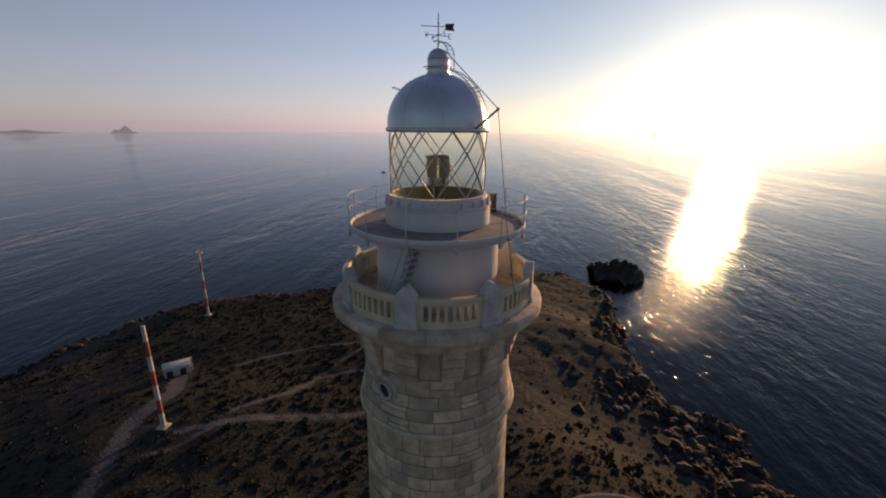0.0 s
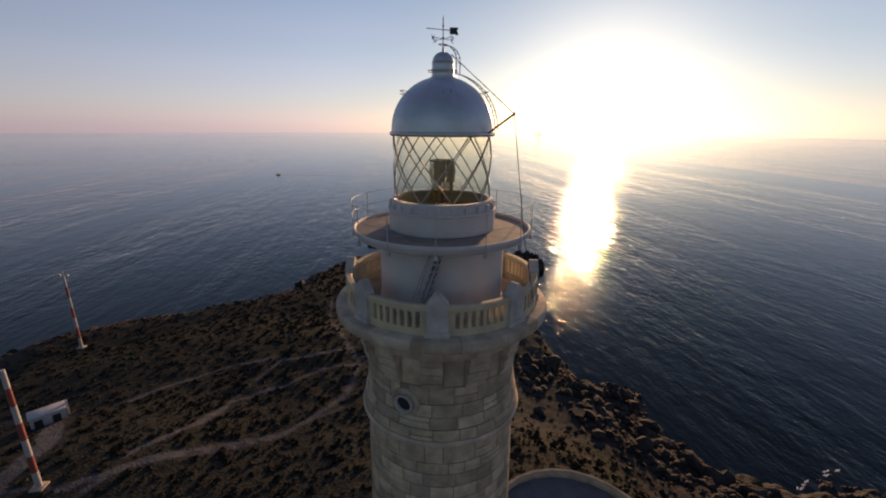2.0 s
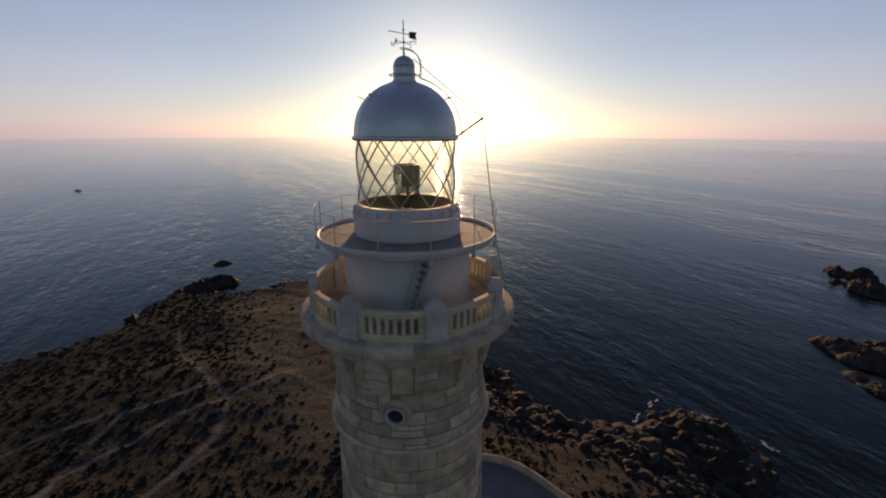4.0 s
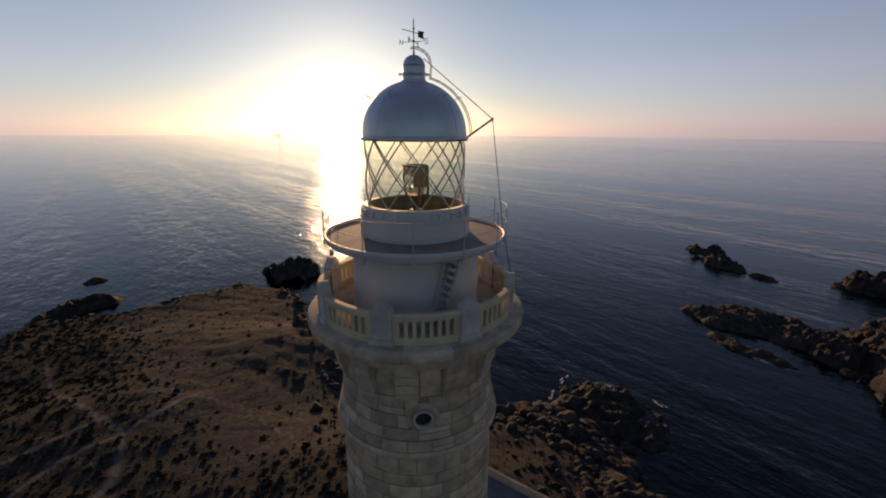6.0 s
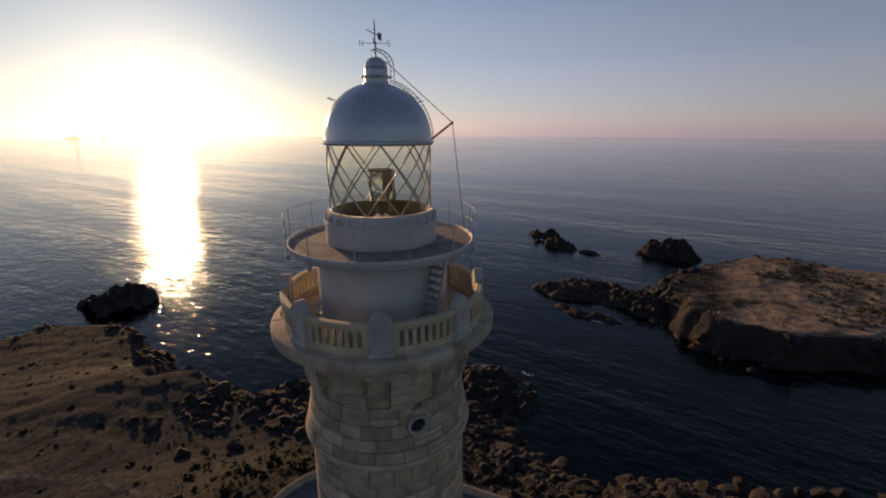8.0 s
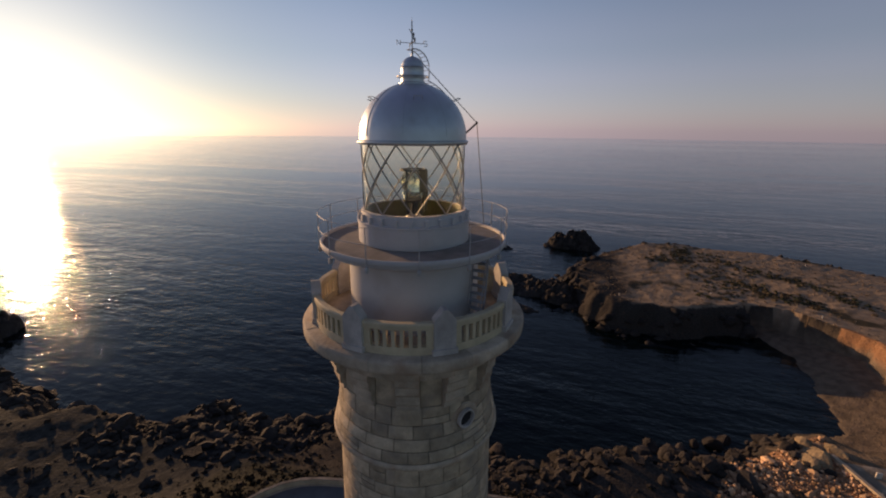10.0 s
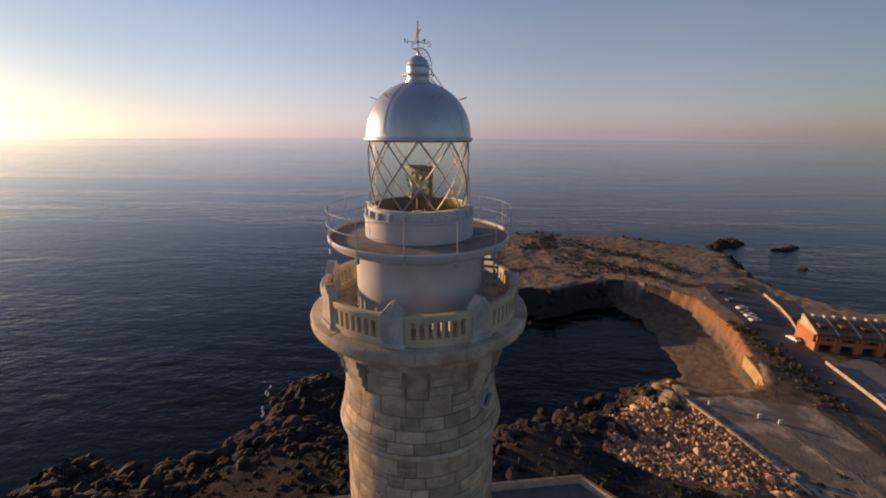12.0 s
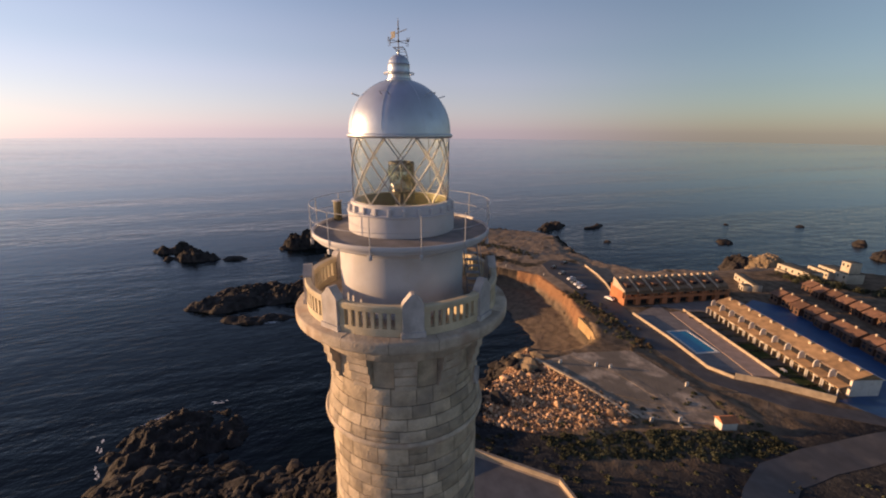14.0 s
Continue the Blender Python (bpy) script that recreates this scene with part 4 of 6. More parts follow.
def boulder_mesh(name, seed, flat=0.75, material=None, keep=(0.55, 0.85)):
    bm = bmesh.new()
    bmesh.ops.create_icosphere(bm, subdivisions=2, radius=1.0)
    rng = random.Random(seed)
    cuts = [(Vector((rng.uniform(-1, 1), rng.uniform(-1, 1), rng.uniform(-0.6, 1))).normalized(), rng.uniform(*keep)) for _ in range(9)]
    off = Vector((seed * 3.1, seed * 1.7, 0))
    for v in bm.verts:
        p = v.co.copy()
        for nrm, lim in cuts:
            over = p.dot(nrm) - lim
            if over > 0:
                p -= nrm * over
        p *= 1 + 0.16 * noise.noise(p * 2.2 + off)
        v.co = Vector((p.x * rng.uniform(0.98, 1.02), p.y * 0.85, p.z * flat))
    me = bpy.data.meshes.new(name)
    bmesh.ops.recalc_face_normals(bm, faces=bm.faces)
    bm.to_mesh(me)
    bm.free()
    me.materials.append(material or ROCK)
    return me


BOULDERS = [boulder_mesh("boulder", s) for s in range(1, 9)]
rng = random.Random(11)
shore = [(57, 95), (68, 83), (71, 66), (76, 55), (86, 50), (90, 40), (88, 29), (82, 21), (76, 10), (76, -1), (84, -11), (88, -25), (93, -38), (99, -47), (107, -60)]
count = 0
while count < 295:
    k = rng.randrange(len(shore) - 1)
    t = rng.random()
    x = shore[k][0] * (1 - t) + shore[k + 1][0] * t + rng.gauss(-5, 7)
    y = shore[k][1] * (1 - t) + shore[k + 1][1] * t + rng.gauss(0, 2)
    g = ground_at(x, y)
    if g < -1.5 or g > 13 or math.hypot(x, y) < 46:
        continue
    s = 1.0 + 2.9 * rng.random() ** 2
    ob = new("boulder", BOULDERS[rng.randrange(8)])
    ob.matrix_basis = Matrix.Translation((x, y, max(g, -0.6) + s * 0.18)) @ Euler((rng.uniform(-0.5, 0.5), rng.uniform(-0.5, 0.5), rng.uniform(0, 6.3))).to_matrix().to_4x4() @ Matrix.Diagonal((s * rng.uniform(0.8, 1.3), s, s * rng.uniform(0.7, 1.1), 1))
    tagged(ob, "dark weathered boulder on the rocky shore", "boulder", "boulders along the shore")
    count += 1


for x, y, s in ((83, -14, 2.2), (95, -30, 2.4), (97, -37, 2.0), (102, -46, 2.6), (100, -41, 1.5), (88, -16, 1.5), (91, -22, 1.8)):
    ob = new("boulder", BOULDERS[int(10 * s) % 8])
    ob.matrix_basis = Matrix.Translation((x, y, 0.3)) @ Euler((0.2, -0.15, x)).to_matrix().to_4x4() @ Matrix.Diagonal((s * 1.2, s, s * 0.95, 1))
    tagged(ob, "dark boulder standing in the shallow cove water", "boulder", "boulders in the cove")


def scatter_stones(name, label, n, spot, size, meshes_seed, material):
    """Many small stones joined in one mesh."""
    r = random.Random(meshes_seed)
    ico = bmesh.new()
    bmesh.ops.create_icosphere(ico, subdivisions=1, radius=1.0)
    base = np.array([v.co for v in ico.verts])
    tri = np.array([[v.index for v in f.verts] for f in ico.faces])
    ico.free()
    nr = np.random.RandomState(meshes_seed)
    vs, fs, k = [], [], 0
    while k < n:
        x, y = spot(r)
        g = ground_at(x, y)
        if g < -0.7:
            continue
        s = size(r)
        v = base * (1 + 0.28 * nr.randn(len(base), 1)) * np.array([s * r.uniform(0.7, 1.3), s * r.uniform(0.7, 1.2), s * r.uniform(0.5, 0.9)])
        vs.append(v + np.array([x, y, g + 0.15 * s]))
        fs.append(tri + k * len(base))
        k += 1
    me = bpy.data.meshes.new(name)
    me.from_pydata(np.vstack(vs).tolist(), [], np.vstack(fs).tolist())
    me.materials.append(material)
    return tagged(new(name, me), label, "stones", kind="stuff")


def near_shore(r):
    k = r.randrange(len(shore) - 1) if r.random() < 0.3 else r.randrange(10)
    t = r.random()
    return shore[k][0] * (1 - t) + shore[k + 1][0] * t + r.gauss(-12, 10), shore[k][1] * (1 - t) + shore[k + 1][1] * t + r.gauss(0, 3)


scatter_stones("shore_stones", "smaller dark stones strewn between the shore boulders", 3200, near_shore, lambda r: 0.35 + 1.3 * r.random() ** 2.5, 21, ROCK)


def along_coast(r):
    row = COAST_NORTH[3:] if r.random() < 0.6 else COAST_SOUTH[:12]
    k = r.randrange(len(row) - 1)
    t = r.random()
    return row[k][0] * (1 - t) + row[k + 1][0] * t + r.gauss(0, 4), row[k][1] * (1 - t) + row[k + 1][1] * t + r.gauss(0, 4)


scatter_stones("coast_rocks", "dark broken rocks along the water line", 1300, along_coast, lambda r: 0.5 + 1.8 * r.random() ** 3, 22, ROCK)

# broken crags along the headland cliffs
rng = random.Random(71)
CLIFFS = [[(181, -78), (174, -64), (167, -48), (164, -33), (167, -20), (176, -11), (192, -8), (208, -3), (226, -1), (243, -9), (262, -20)], [(45, 203), (56, 190), (60, 172), (57, 152), (52, 132), (47, 117), (56, 112)]]
for line, n in ((CLIFFS[0], 110), (CLIFFS[1], 60)):
    for _ in range(n):
        k = rng.randrange(len(line) - 1)
        t = rng.random()
        x = line[k][0] * (1 - t) + line[k + 1][0] * t + rng.gauss(0, 2.6)
        y = line[k][1] * (1 - t) + line[k + 1][1] * t + rng.gauss(0, 2.6)
        g = ground_at(x, y)
        if g < -2.2:
            continue
        s = 1.0 + 2.6 * rng.random() ** 1.8
        ob = new("crag", BOULDERS[rng.randrange(8)])
        ob.matrix_basis = Matrix.Translation((x, y, max(g, -0.8))) @ Euler((rng.uniform(-0.4, 0.4), rng.uniform(-0.4, 0.4), rng.uniform(0, 6.3))).to_matrix().to_4x4() @ Matrix.Diagonal((s * rng.uniform(0.8, 1.5), s, s * rng.uniform(0.7, 1.4), 1))
        tagged(ob, "dark rock crag on the headland cliff", "rock", "crags of the headland cliffs")

# foam where the swell breaks
rng = random.Random(72)
bm = bmesh.new()
for cx, cy, n, turn in ((85, 52.5, 9, 150), (94, 55.5, 6, 20), (104, 58, 7, 10), (113.5, 46, 6, 115), (77, 55.5, 7, 160), (63, 96, 5, 30), (110.5, 45, 4, 100), (116, 31, 4, 80), (172, 18, 6, 75), (48, 121, 4, 60), (-102, 170, 8, 5)):
    for _ in range(n):
        along, aside = rng.gauss(0, 1.6), rng.gauss(0, 0.45)
        c, d = math.cos(radians(turn)), math.sin(radians(turn))
        x, y, length, width = cx + c * along - d * aside, cy + d * along + c * aside, rng.uniform(0.4, 1.3), rng.uniform(0.08, 0.22)
        if ground_at(x, y) > 0.1:
            continue
        ring = []
        for k in range(14):
            a, r = k * math.tau / 14, rng.uniform(0.6, 1.25)
            u, v = length * r * math.cos(a), width * r * math.sin(a) + 0.15 * math.sin(3 * a + along)
            ring.append(bm.verts.new((x + c * u - d * v, y + d * u + c * v, 0.05 + 0.003 * k)))
        bm.faces.new(ring)
tagged(part("foam", bm, FOAM), "small scraps of white foam round the rocks", "foam", kind="stuff")

islet("headland_outcrop", "dark jagged outcrop running out from the headland", 198, 2, 15, 11, 70, 7.0, 61, rugged=0.9, jag=0.4, sheer=3.0)
for x, y, s in ((88, -62, 3.4), (91, -66, 2.6), (85, -59, 2.8), (93, -61, 2.2)):
    ob = new("earth_crag", boulder_mesh("earth_crag", int(s * 10), 0.8, EARTHY))
    ob.matrix_basis = Matrix.Translation((x, y, ground_at(x, y))) @ Matrix.Diagonal((s * 1.2, s, s * 0.8, 1))
    tagged(ob, "ochre crag at the top of the rubble slope", "rock", "crags above the rubble")

# rubble spilled down to the cove
heap = thing("rubble_heap", "sunlit ochre rubble tipped down the bank to the cove", "rubble")
STONES = [boulder_mesh("rubble_stone", s, 0.8, RUBBLE, (0.3, 0.7)) for s in range(31, 37)]
SPILL = [(98, -67), (88, -52), (82, -42), (66, -36), (58, -46), (53, -70), (60, -74), (75, -70), (88, -64)]
rng = random.Random(5)


def in_spill(r):
    while True:
        x, y = r.uniform(52, 99), r.uniform(-75, -35)
        if inside(np.array([x]), np.array([y]), SPILL)[0]:
            return x, y


for k in range(280):
    x, y = in_spill(rng)
    g = ground_at(x, y)
    if g < -0.3:
        continue
    s = 0.3 + 1.5 * rng.random() ** 6
    ob = new("stone", STONES[k % 6])
    ob.parent = heap
    ob.matrix_basis = Matrix.Translation((x, y, g + s * 0.1)) @ Euler((rng.uniform(-0.6, 0.6), rng.uniform(-0.6, 0.6), rng.uniform(0, 6.3))).to_matrix().to_4x4() @ Matrix.Diagonal((s * rng.uniform(0.8, 1.3), s, s, 1))
scatter_stones("rubble_fill", "small ochre stones and broken rock filling the tip", 4200, in_spill, lambda r: 0.12 + 0.45 * r.random() ** 2.5, 23, RUBBLE)


def tufts(name, label, spots, material, leaves=18, seed=3):
    """Low bushes, each a ragged dome of small leaf sprays, joined in one mesh. spots: x, y, z, radius, height."""
    nr = np.random.RandomState(seed)
    spots = np.array(spots)
    n = len(spots)
    a, e = nr.rand(n, leaves) * math.tau, np.arcsin(nr.rand(n, leaves) ** 0.8)
    rr = 0.55 + 0.5 * nr.rand(n, leaves)
    dirs = np.stack([np.cos(a) * np.cos(e), np.sin(a) * np.cos(e), np.sin(e)], -1)
    c = dirs * rr[..., None] * np.stack([spots[:, 3], spots[:, 3], spots[:, 4]], -1)[:, None, :] + spots[:, None, :3]
    u = np.cross(dirs, nr.randn(n, leaves, 3))
    u /= np.linalg.norm(u, axis=-1, keepdims=True) + 1e-6
    w = np.cross(dirs, u) + 0.5 * dirs
    s = (spots[:, 3:4] * 1.5 / leaves ** 0.5 * (0.6 + 0.6 * nr.rand(n, leaves)))[..., None]
    quad = np.stack([c - u * s - w * s * 0.7, c + u * s * 0.8 - w * s * 0.5, c + u * s * 0.5 + w * s, c - u * s * 0.6 + w * s * 0.8], 2)
    verts = quad.reshape(-1, 3)
    me = bpy.data.meshes.new(name)
    me.from_pydata(verts.tolist(), [], np.arange(len(verts)).reshape(-1, 4).tolist())
    me.materials.append(material)
    return tagged(new(name, me), label, "scrub", kind="stuff")


rng = random.Random(8)
spots = []
tries = 0
while len(spots) < 17000 and tries < 300000:
    tries += 1
    x, y = rng.uniform(-160, 90), rng.uniform(-40, 225)
    i, j = int((x - gx[0]) / STEP), int((y - gy[0]) / STEP)
    if scrubby[i, j] < rng.random() * 0.9 or paths[i, j] > 0.2 or GZ[i, j] < 4:
        continue
    if inside(np.array([x]), np.array([y]), YARD)[0]:
        continue
    r = 0.22 + 0.75 * rng.random() ** 3
    spots.append((x, y, GZ[i, j] - 0.05, r, r * rng.uniform(0.18, 0.34)))
tufts("hill_scrub", "low dark scrub bushes covering the hill", spots[::2], HEATH, 13)
tufts("hill_heath", "low dry brown heath between the scrub bushes", spots[1::2], DRY, 13, 13)
spots = []
GREEN = [(56, -46), (52, -66), (46, -83), (41, -99), (33, -99), (37, -82), (42, -66), (48, -46)]
while len(spots) < 1150:
    x, y = rng.uniform(15, 62), rng.uniform(-100, -26)
    deep = inside(np.array([x]), np.array([y]), GREEN)[0]
    if inside(np.array([x]), np.array([y]), YARD)[0] or (not deep and rng.random() < 0.95):
        continue
    r = 0.35 + 0.75 * rng.random() ** 2.2
    spots.append((x, y, ground_at(x, y) - 0.05, r, r * rng.uniform(0.35, 0.65)))
tufts("bank_bushes", "dark green bushes on the shaded bank below the terrace", spots, BUSH, 60, 4)
spots = []
while len(spots) < 260:
    t = rng.random()
    x, y = 84 + 50 * t + rng.gauss(0, 2), -103 - 8 * t + rng.gauss(0, 2.2)
    g = ground_at(x, y)
    r = 0.4 + 0.8 * rng.random() ** 2
    spots.append((x, y, g, r, r * 0.9))
for _ in range(260):
    x, y = rng.uniform(190, 270), rng.uniform(-95, -60)
    r = 0.5 + 0.9 * rng.random() ** 2
    spots.append((x, y, ground_at(x, y), r, r * 0.6))
for line in ([(257, -82), (236, -103), (219, -118), (193, -122)], [(217, -80), (204, -93), (191, -105)], [(246, -47), (262, -66), (279, -70)]):
    for _ in range(170):
        k = rng.randrange(len(line) - 1)
        t = rng.random()
        x, y = (line[k][i] * (1 - t) + line[k + 1][i] * t + rng.gauss(0, 3.2) for i in (0, 1))
        r = 0.6 + 0.8 * rng.random() ** 2
        spots += [(x, y, ground_at(x, y), r, r * 0.7)] if line[0][0] > 250 else [(x, y, ground_at(x, y), r, r * 0.5)]
STRAW = mat("straw_coloured_scrub", (0.15, 0.115, 0.07), 0.95, vary=0.25, scale=0.1, fine=3, bump=0, island=0.4, spec=0.1)
tufts("roadside_bushes", "dry brown bushes beside the road and on the headland", spots[::2], STRAW, 45, 6)
tufts("headland_bushes", "dark green bushes beside the road and on the headland", spots[1::2], BUSH, 45, 7)

spots = []
while len(spots) < 1800:
    x, y = rng.uniform(160, 300), rng.uniform(-175, 0)
    i, j = int((x - gx[0]) / STEP), int((y - gy[0]) / STEP)
    if GT[i, j] < 0.7 or GB[i, j] or GZ[i, j] < 6 or (x < 190 and y < -112):
        continue
    r = 0.25 + 0.35 * rng.random() ** 2
    spots.append((x, y, GZ[i, j] - 0.03, r, r * rng.uniform(0.5, 0.9)))
tufts("headland_grass", "short dry brown grass and herbs on the headland", spots, mat("dry_headland_grass", (0.33, 0.245, 0.165), 0.95, vary=0.25, scale=0.1, fine=3, bump=0, island=0.35, spec=0.1), 9, 17)

# walled terrace round the lighthouse
PAVING = mat("dark_grey_paving", (0.10, 0.10, 0.105), 0.8, vary=0.12, scale=0.5, fine=4, bump=0.2)
CREAM = mat("cream_render", (0.46, 0.37, 0.26), 0.9, vary=0.12, scale=0.6, fine=5, bump=0.25, stain=(0.30, 0.24, 0.18), stain_scale=0.5)
terrace = thing("lighthouse_terrace", "dark paved terrace with a pale parapet wall round the lighthouse", "terrace", kind="structure")
bm = bmesh.new()
prism(bm, YARD, 15.0, 26.0)
part("retaining_wall", bm, CREAM, terrace)
bm = bmesh.new()
bm.faces.new([bm.verts.new((x * 0.985, y * 0.985, 26.005)) for x, y in YARD])
part("paving", bm, PAVING, terrace)


def wall_along(line, height, thick, base, closed=False):
    """A wall of even thickness along a line, its ends square."""
    bm = bmesh.new()
    n = len(line)
    pts = [Vector((x, y)) for x, y in line]
    pairs = []
    for i, p in enumerate(pts):
        a = pts[i - 1] if i or closed else p
        b = pts[(i + 1) % n] if i < n - 1 or closed else p
        d1, d2 = (p - a), (b - p)
        d = (d1.normalized() if d1.length > 1e-6 else Vector((0, 0))) + (d2.normalized() if d2.length > 1e-6 else Vector((0, 0)))
        d.normalize()
        nrm = Vector((-d.y, d.x)) * thick / 2
        z = base if isinstance(base, (int, float)) else base(p.x, p.y)
        pairs.append([bm.verts.new((q.x, q.y, h)) for q, h in ((p + nrm, z), (p - nrm, z), (p - nrm, z + height), (p + nrm, z + height))])
    for i in range(n if closed else n - 1):
        lo, hi = pairs[i], pairs[(i + 1) % n]
        for k in range(4):
            j = (k + 1) % 4
            bm.faces.new((lo[k], lo[j], hi[j], hi[k]))
    if not closed:
        bm.faces.new(pairs[0]), bm.faces.new(pairs[-1][::-1])
    return bm


part("parapet", wall_along(YARD, 0.95, 0.45, 25.9, True), CREAM, terrace)
COPING = mat("weathered_coping", (0.26, 0.22, 0.175), 0.95, vary=0.22, scale=0.7, fine=5, bump=0.4)
part("parapet_cap", wall_along(YARD, 0.10, 0.5, 26.85, True), COPING, terrace, "weathered stone coping")

# ---- facing blocks of the shaft, oculus, gallery stair ----
def shell_radius(z):
    prof = [(2.855, 68.4), (2.835, 69.6), (2.815, 71.4), (2.815, 71.8), (2.985, 72.08), (2.97, 72.25), (2.90, 72.55), (2.82, 72.9), (2.77, 73.3), (2.745, 74.0), (2.73, 75.2)]
    for (r0, z0), (r1, z1) in zip(prof, prof[1:]):
        if z <= z1:
            return r0 + (r1 - r0) * (z - z0) / (z1 - z0)
    return prof[-1][0]


def block(a0, a1, z0, z1, gap=0.014):
    """A facing stone on the curved wall, its face a little proud and its edges worn."""
    bm = bmesh.new()
    ga = math.degrees(gap / 2.8)
    a0, a1, z0, z1 = a0 + ga, a1 - ga, z0 + gap, z1 - gap
    n = max(2, int((a1 - a0) / 6) + 1)
    rows = []
    worn = 0.02
    wa = math.degrees(worn / 2.8)
    for z, dr, da in ((z0, -0.06, 0), (z0 + worn * 0.2, -0.012, 0), (z0 + worn, 0.0, wa), (z1 - worn, 0.0, wa), (z1 - worn * 0.2, -0.012, 0), (z1, -0.06, 0)):
        row = []
        for i in range(n + 1):
            t = i / n
            edge = -0.012 if da and i in (0, n) else 0.0
            a = a0 + (a1 - a0) * t
            row.append(bm.verts.new(polar(shell_radius(z) + dr + edge, a, z)))
        rows.append(row)
    for lo, hi in zip(rows, rows[1:]):
        for i in range(n):
            bm.faces.new((lo[i], lo[i + 1], hi[i + 1], hi[i]))
    return bm


OCULUS_AZ, OCULUS_Z = 237.0, 73.24
rng = random.Random(17)
z = 68.45
LEVELS = []
while z < 73.85:
    h = rng.choice((0.40, 0.46, 0.52, 0.58))
    top = z + h
    if abs(top - 71.78) < 0.25:
        top = 71.78
    if z < 71.7 and top > 71.78:
        top = 71.78
    if 73.7 < top < 74.2:
        top = 73.98
    LEVELS.append((z, min(top, 73.98)))
    z = 72.08 if abs(top - 71.78) < 1e-6 else top
    if z >= 73.97:
        break
for z0, z1 in LEVELS:
    a = 88 + rng.uniform(0, 8)
    while a < 356:
        w = math.degrees(rng.uniform(0.55, 1.15) / 2.8)
        gap = math.degrees(max(0.0, 0.45 ** 2 - ((z0 + z1) / 2 - OCULUS_Z) ** 2) ** 0.5 / 2.75)
        lo, hi = OCULUS_AZ - gap, OCULUS_AZ + gap
        if gap and a < hi and a + w > lo:
            if lo - a > 2:
                part("stone_block", block(a, lo, z0, z1), STONE, tower)
            if a + w - hi > 2:
                part("stone_block", block(hi, a + w, z0, z1), STONE, tower)
        else:
            if rng.random() < 0.16 and z1 - z0 > 0.38:
                zm = z0 + (z1 - z0) * rng.uniform(0.4, 0.6)
                part("stone_block", block(a, a + w, z0, zm), STONE, tower)
                part("stone_block", block(a, a + w, zm, z1), STONE, tower)
            else:
                part("stone_block", block(a, a + w, z0, z1), STONE, tower)
        a += w
# panels between the corbels, and the joints of the cornice
for k in range(CORBELS):
    a = 17 + 30 * k
    if 80 < (a + 15) % 360 < 350:
        part("stone_block", block(a + 7.6, a + 22.4, 74.0, 75.14), STONE, tower)
# oculus: moulded surround and dark eye
eye = pose(0, 0, 0, 0, 0, OCULUS_AZ) @ pose(2.71, 0, OCULUS_Z, 0, 90, 0) @ Matrix.Diagonal((1.22, 1.22, 1.0, 1.0))
bm = bmesh.new()
lathe(bm, [(0.27, -0.25), (0.27, 0.04), (0.33, 0.07), (0.38, 0.07), (0.42, 0.06), (0.44, 0.03), (0.44, -0.25)], 40, closed=True)
part("oculus_surround", bm, CARVED, tower, "round moulded stone window surround", at=eye)
bm = bmesh.new()
lathe(bm, [(0.215, -0.1), (0.215, 0.15), (0.225, 0.17), (0.255, 0.175), (0.27, 0.155), (0.275, -0.1)], 40, closed=True)
part("oculus_rim", bm, PALE_STONE, tower, "pale raised rim round the window", at=eye)
bm = bmesh.new()
lathe(bm, [(0.002, 0.045), (0.22, 0.045)], 40)
part("oculus_opening", bm, BLACK, tower, "dark round window opening", at=eye)

# steel stair from the lower to the upper gallery
STEEL = mat("grey_painted_steel", (0.30, 0.30, 0.32), 0.6, vary=0.1, bump=0.05)
stair = thing("gallery_stair", "steep grey metal stair from the lower to upper gallery", "stair")
STEPS = 10
for i in range(STEPS):
    a, z = 247 + 1.6 * i, GALLERY + 0.18 + 0.225 * i
    r = 2.62 - 0.022 * i
    bm = bmesh.new()
    box(bm, (r - 0.24, -0.10, z), (r + 0.24, 0.10, z + 0.035), pose(0, 0, 0, 0, 0, a))
    part("tread", bm, STEEL, stair)
for off in (-0.25, 0.25):
    bm = bmesh.new()
    tube(bm, [polar(2.64 - 0.022 * i + off, 246 + 1.6 * i, GALLERY + 0.03 + 0.225 * i) for i in range(STEPS + 1)], 0.03, 6)
    part("stringer", bm, STEEL, stair)
    bm = bmesh.new()
    tube(bm, [polar(2.64 - 0.022 * i + off, 245 + 1.6 * i, GALLERY + 0.85 + 0.225 * i) for i in range(STEPS - 2)], 0.016, 6)
    part("handrail", bm, STEEL, stair)

# ---- the village by the cove ----
ASPHALT = mat("worn_asphalt", (0.055, 0.055, 0.06), 0.75, vary=0.15, scale=0.3, fine=6, bump=0.2, stain=(0.09, 0.085, 0.08), stain_scale=0.15)
# shaded street: the blue sky it reflects is put into the base colour
STREET = mat("sky_tinted_street", (0.02, 0.07, 0.17), 0.5, vary=0.1, scale=0.3, fine=4, bump=0.05)
TILE_DARK = mat("weathered_red_roof_tiles", (0.19, 0.10, 0.06), 0.85, vary=0.2, scale=0.5, fine=3.5, bump=0.4, bump_m=0.08, island=0.3)
DUST = mat("dusty_lot_ground", (0.40, 0.318, 0.23), 0.95, vary=0.3, scale=0.3, fine=1.6, bump=0.6, bump_m=0.15, stain=(0.14, 0.115, 0.083), stain_scale=0.11, stain_at=(0.47, 0.56))
SLAB = mat("grey_pool_paving", (0.20, 0.18, 0.165), 0.8, vary=0.12, scale=0.4, fine=3, bump=0.15)
PINK = mat("pinkish_brick_paving", (0.36, 0.26, 0.20), 0.85, vary=0.1, scale=0.5, fine=4, bump=0.2)
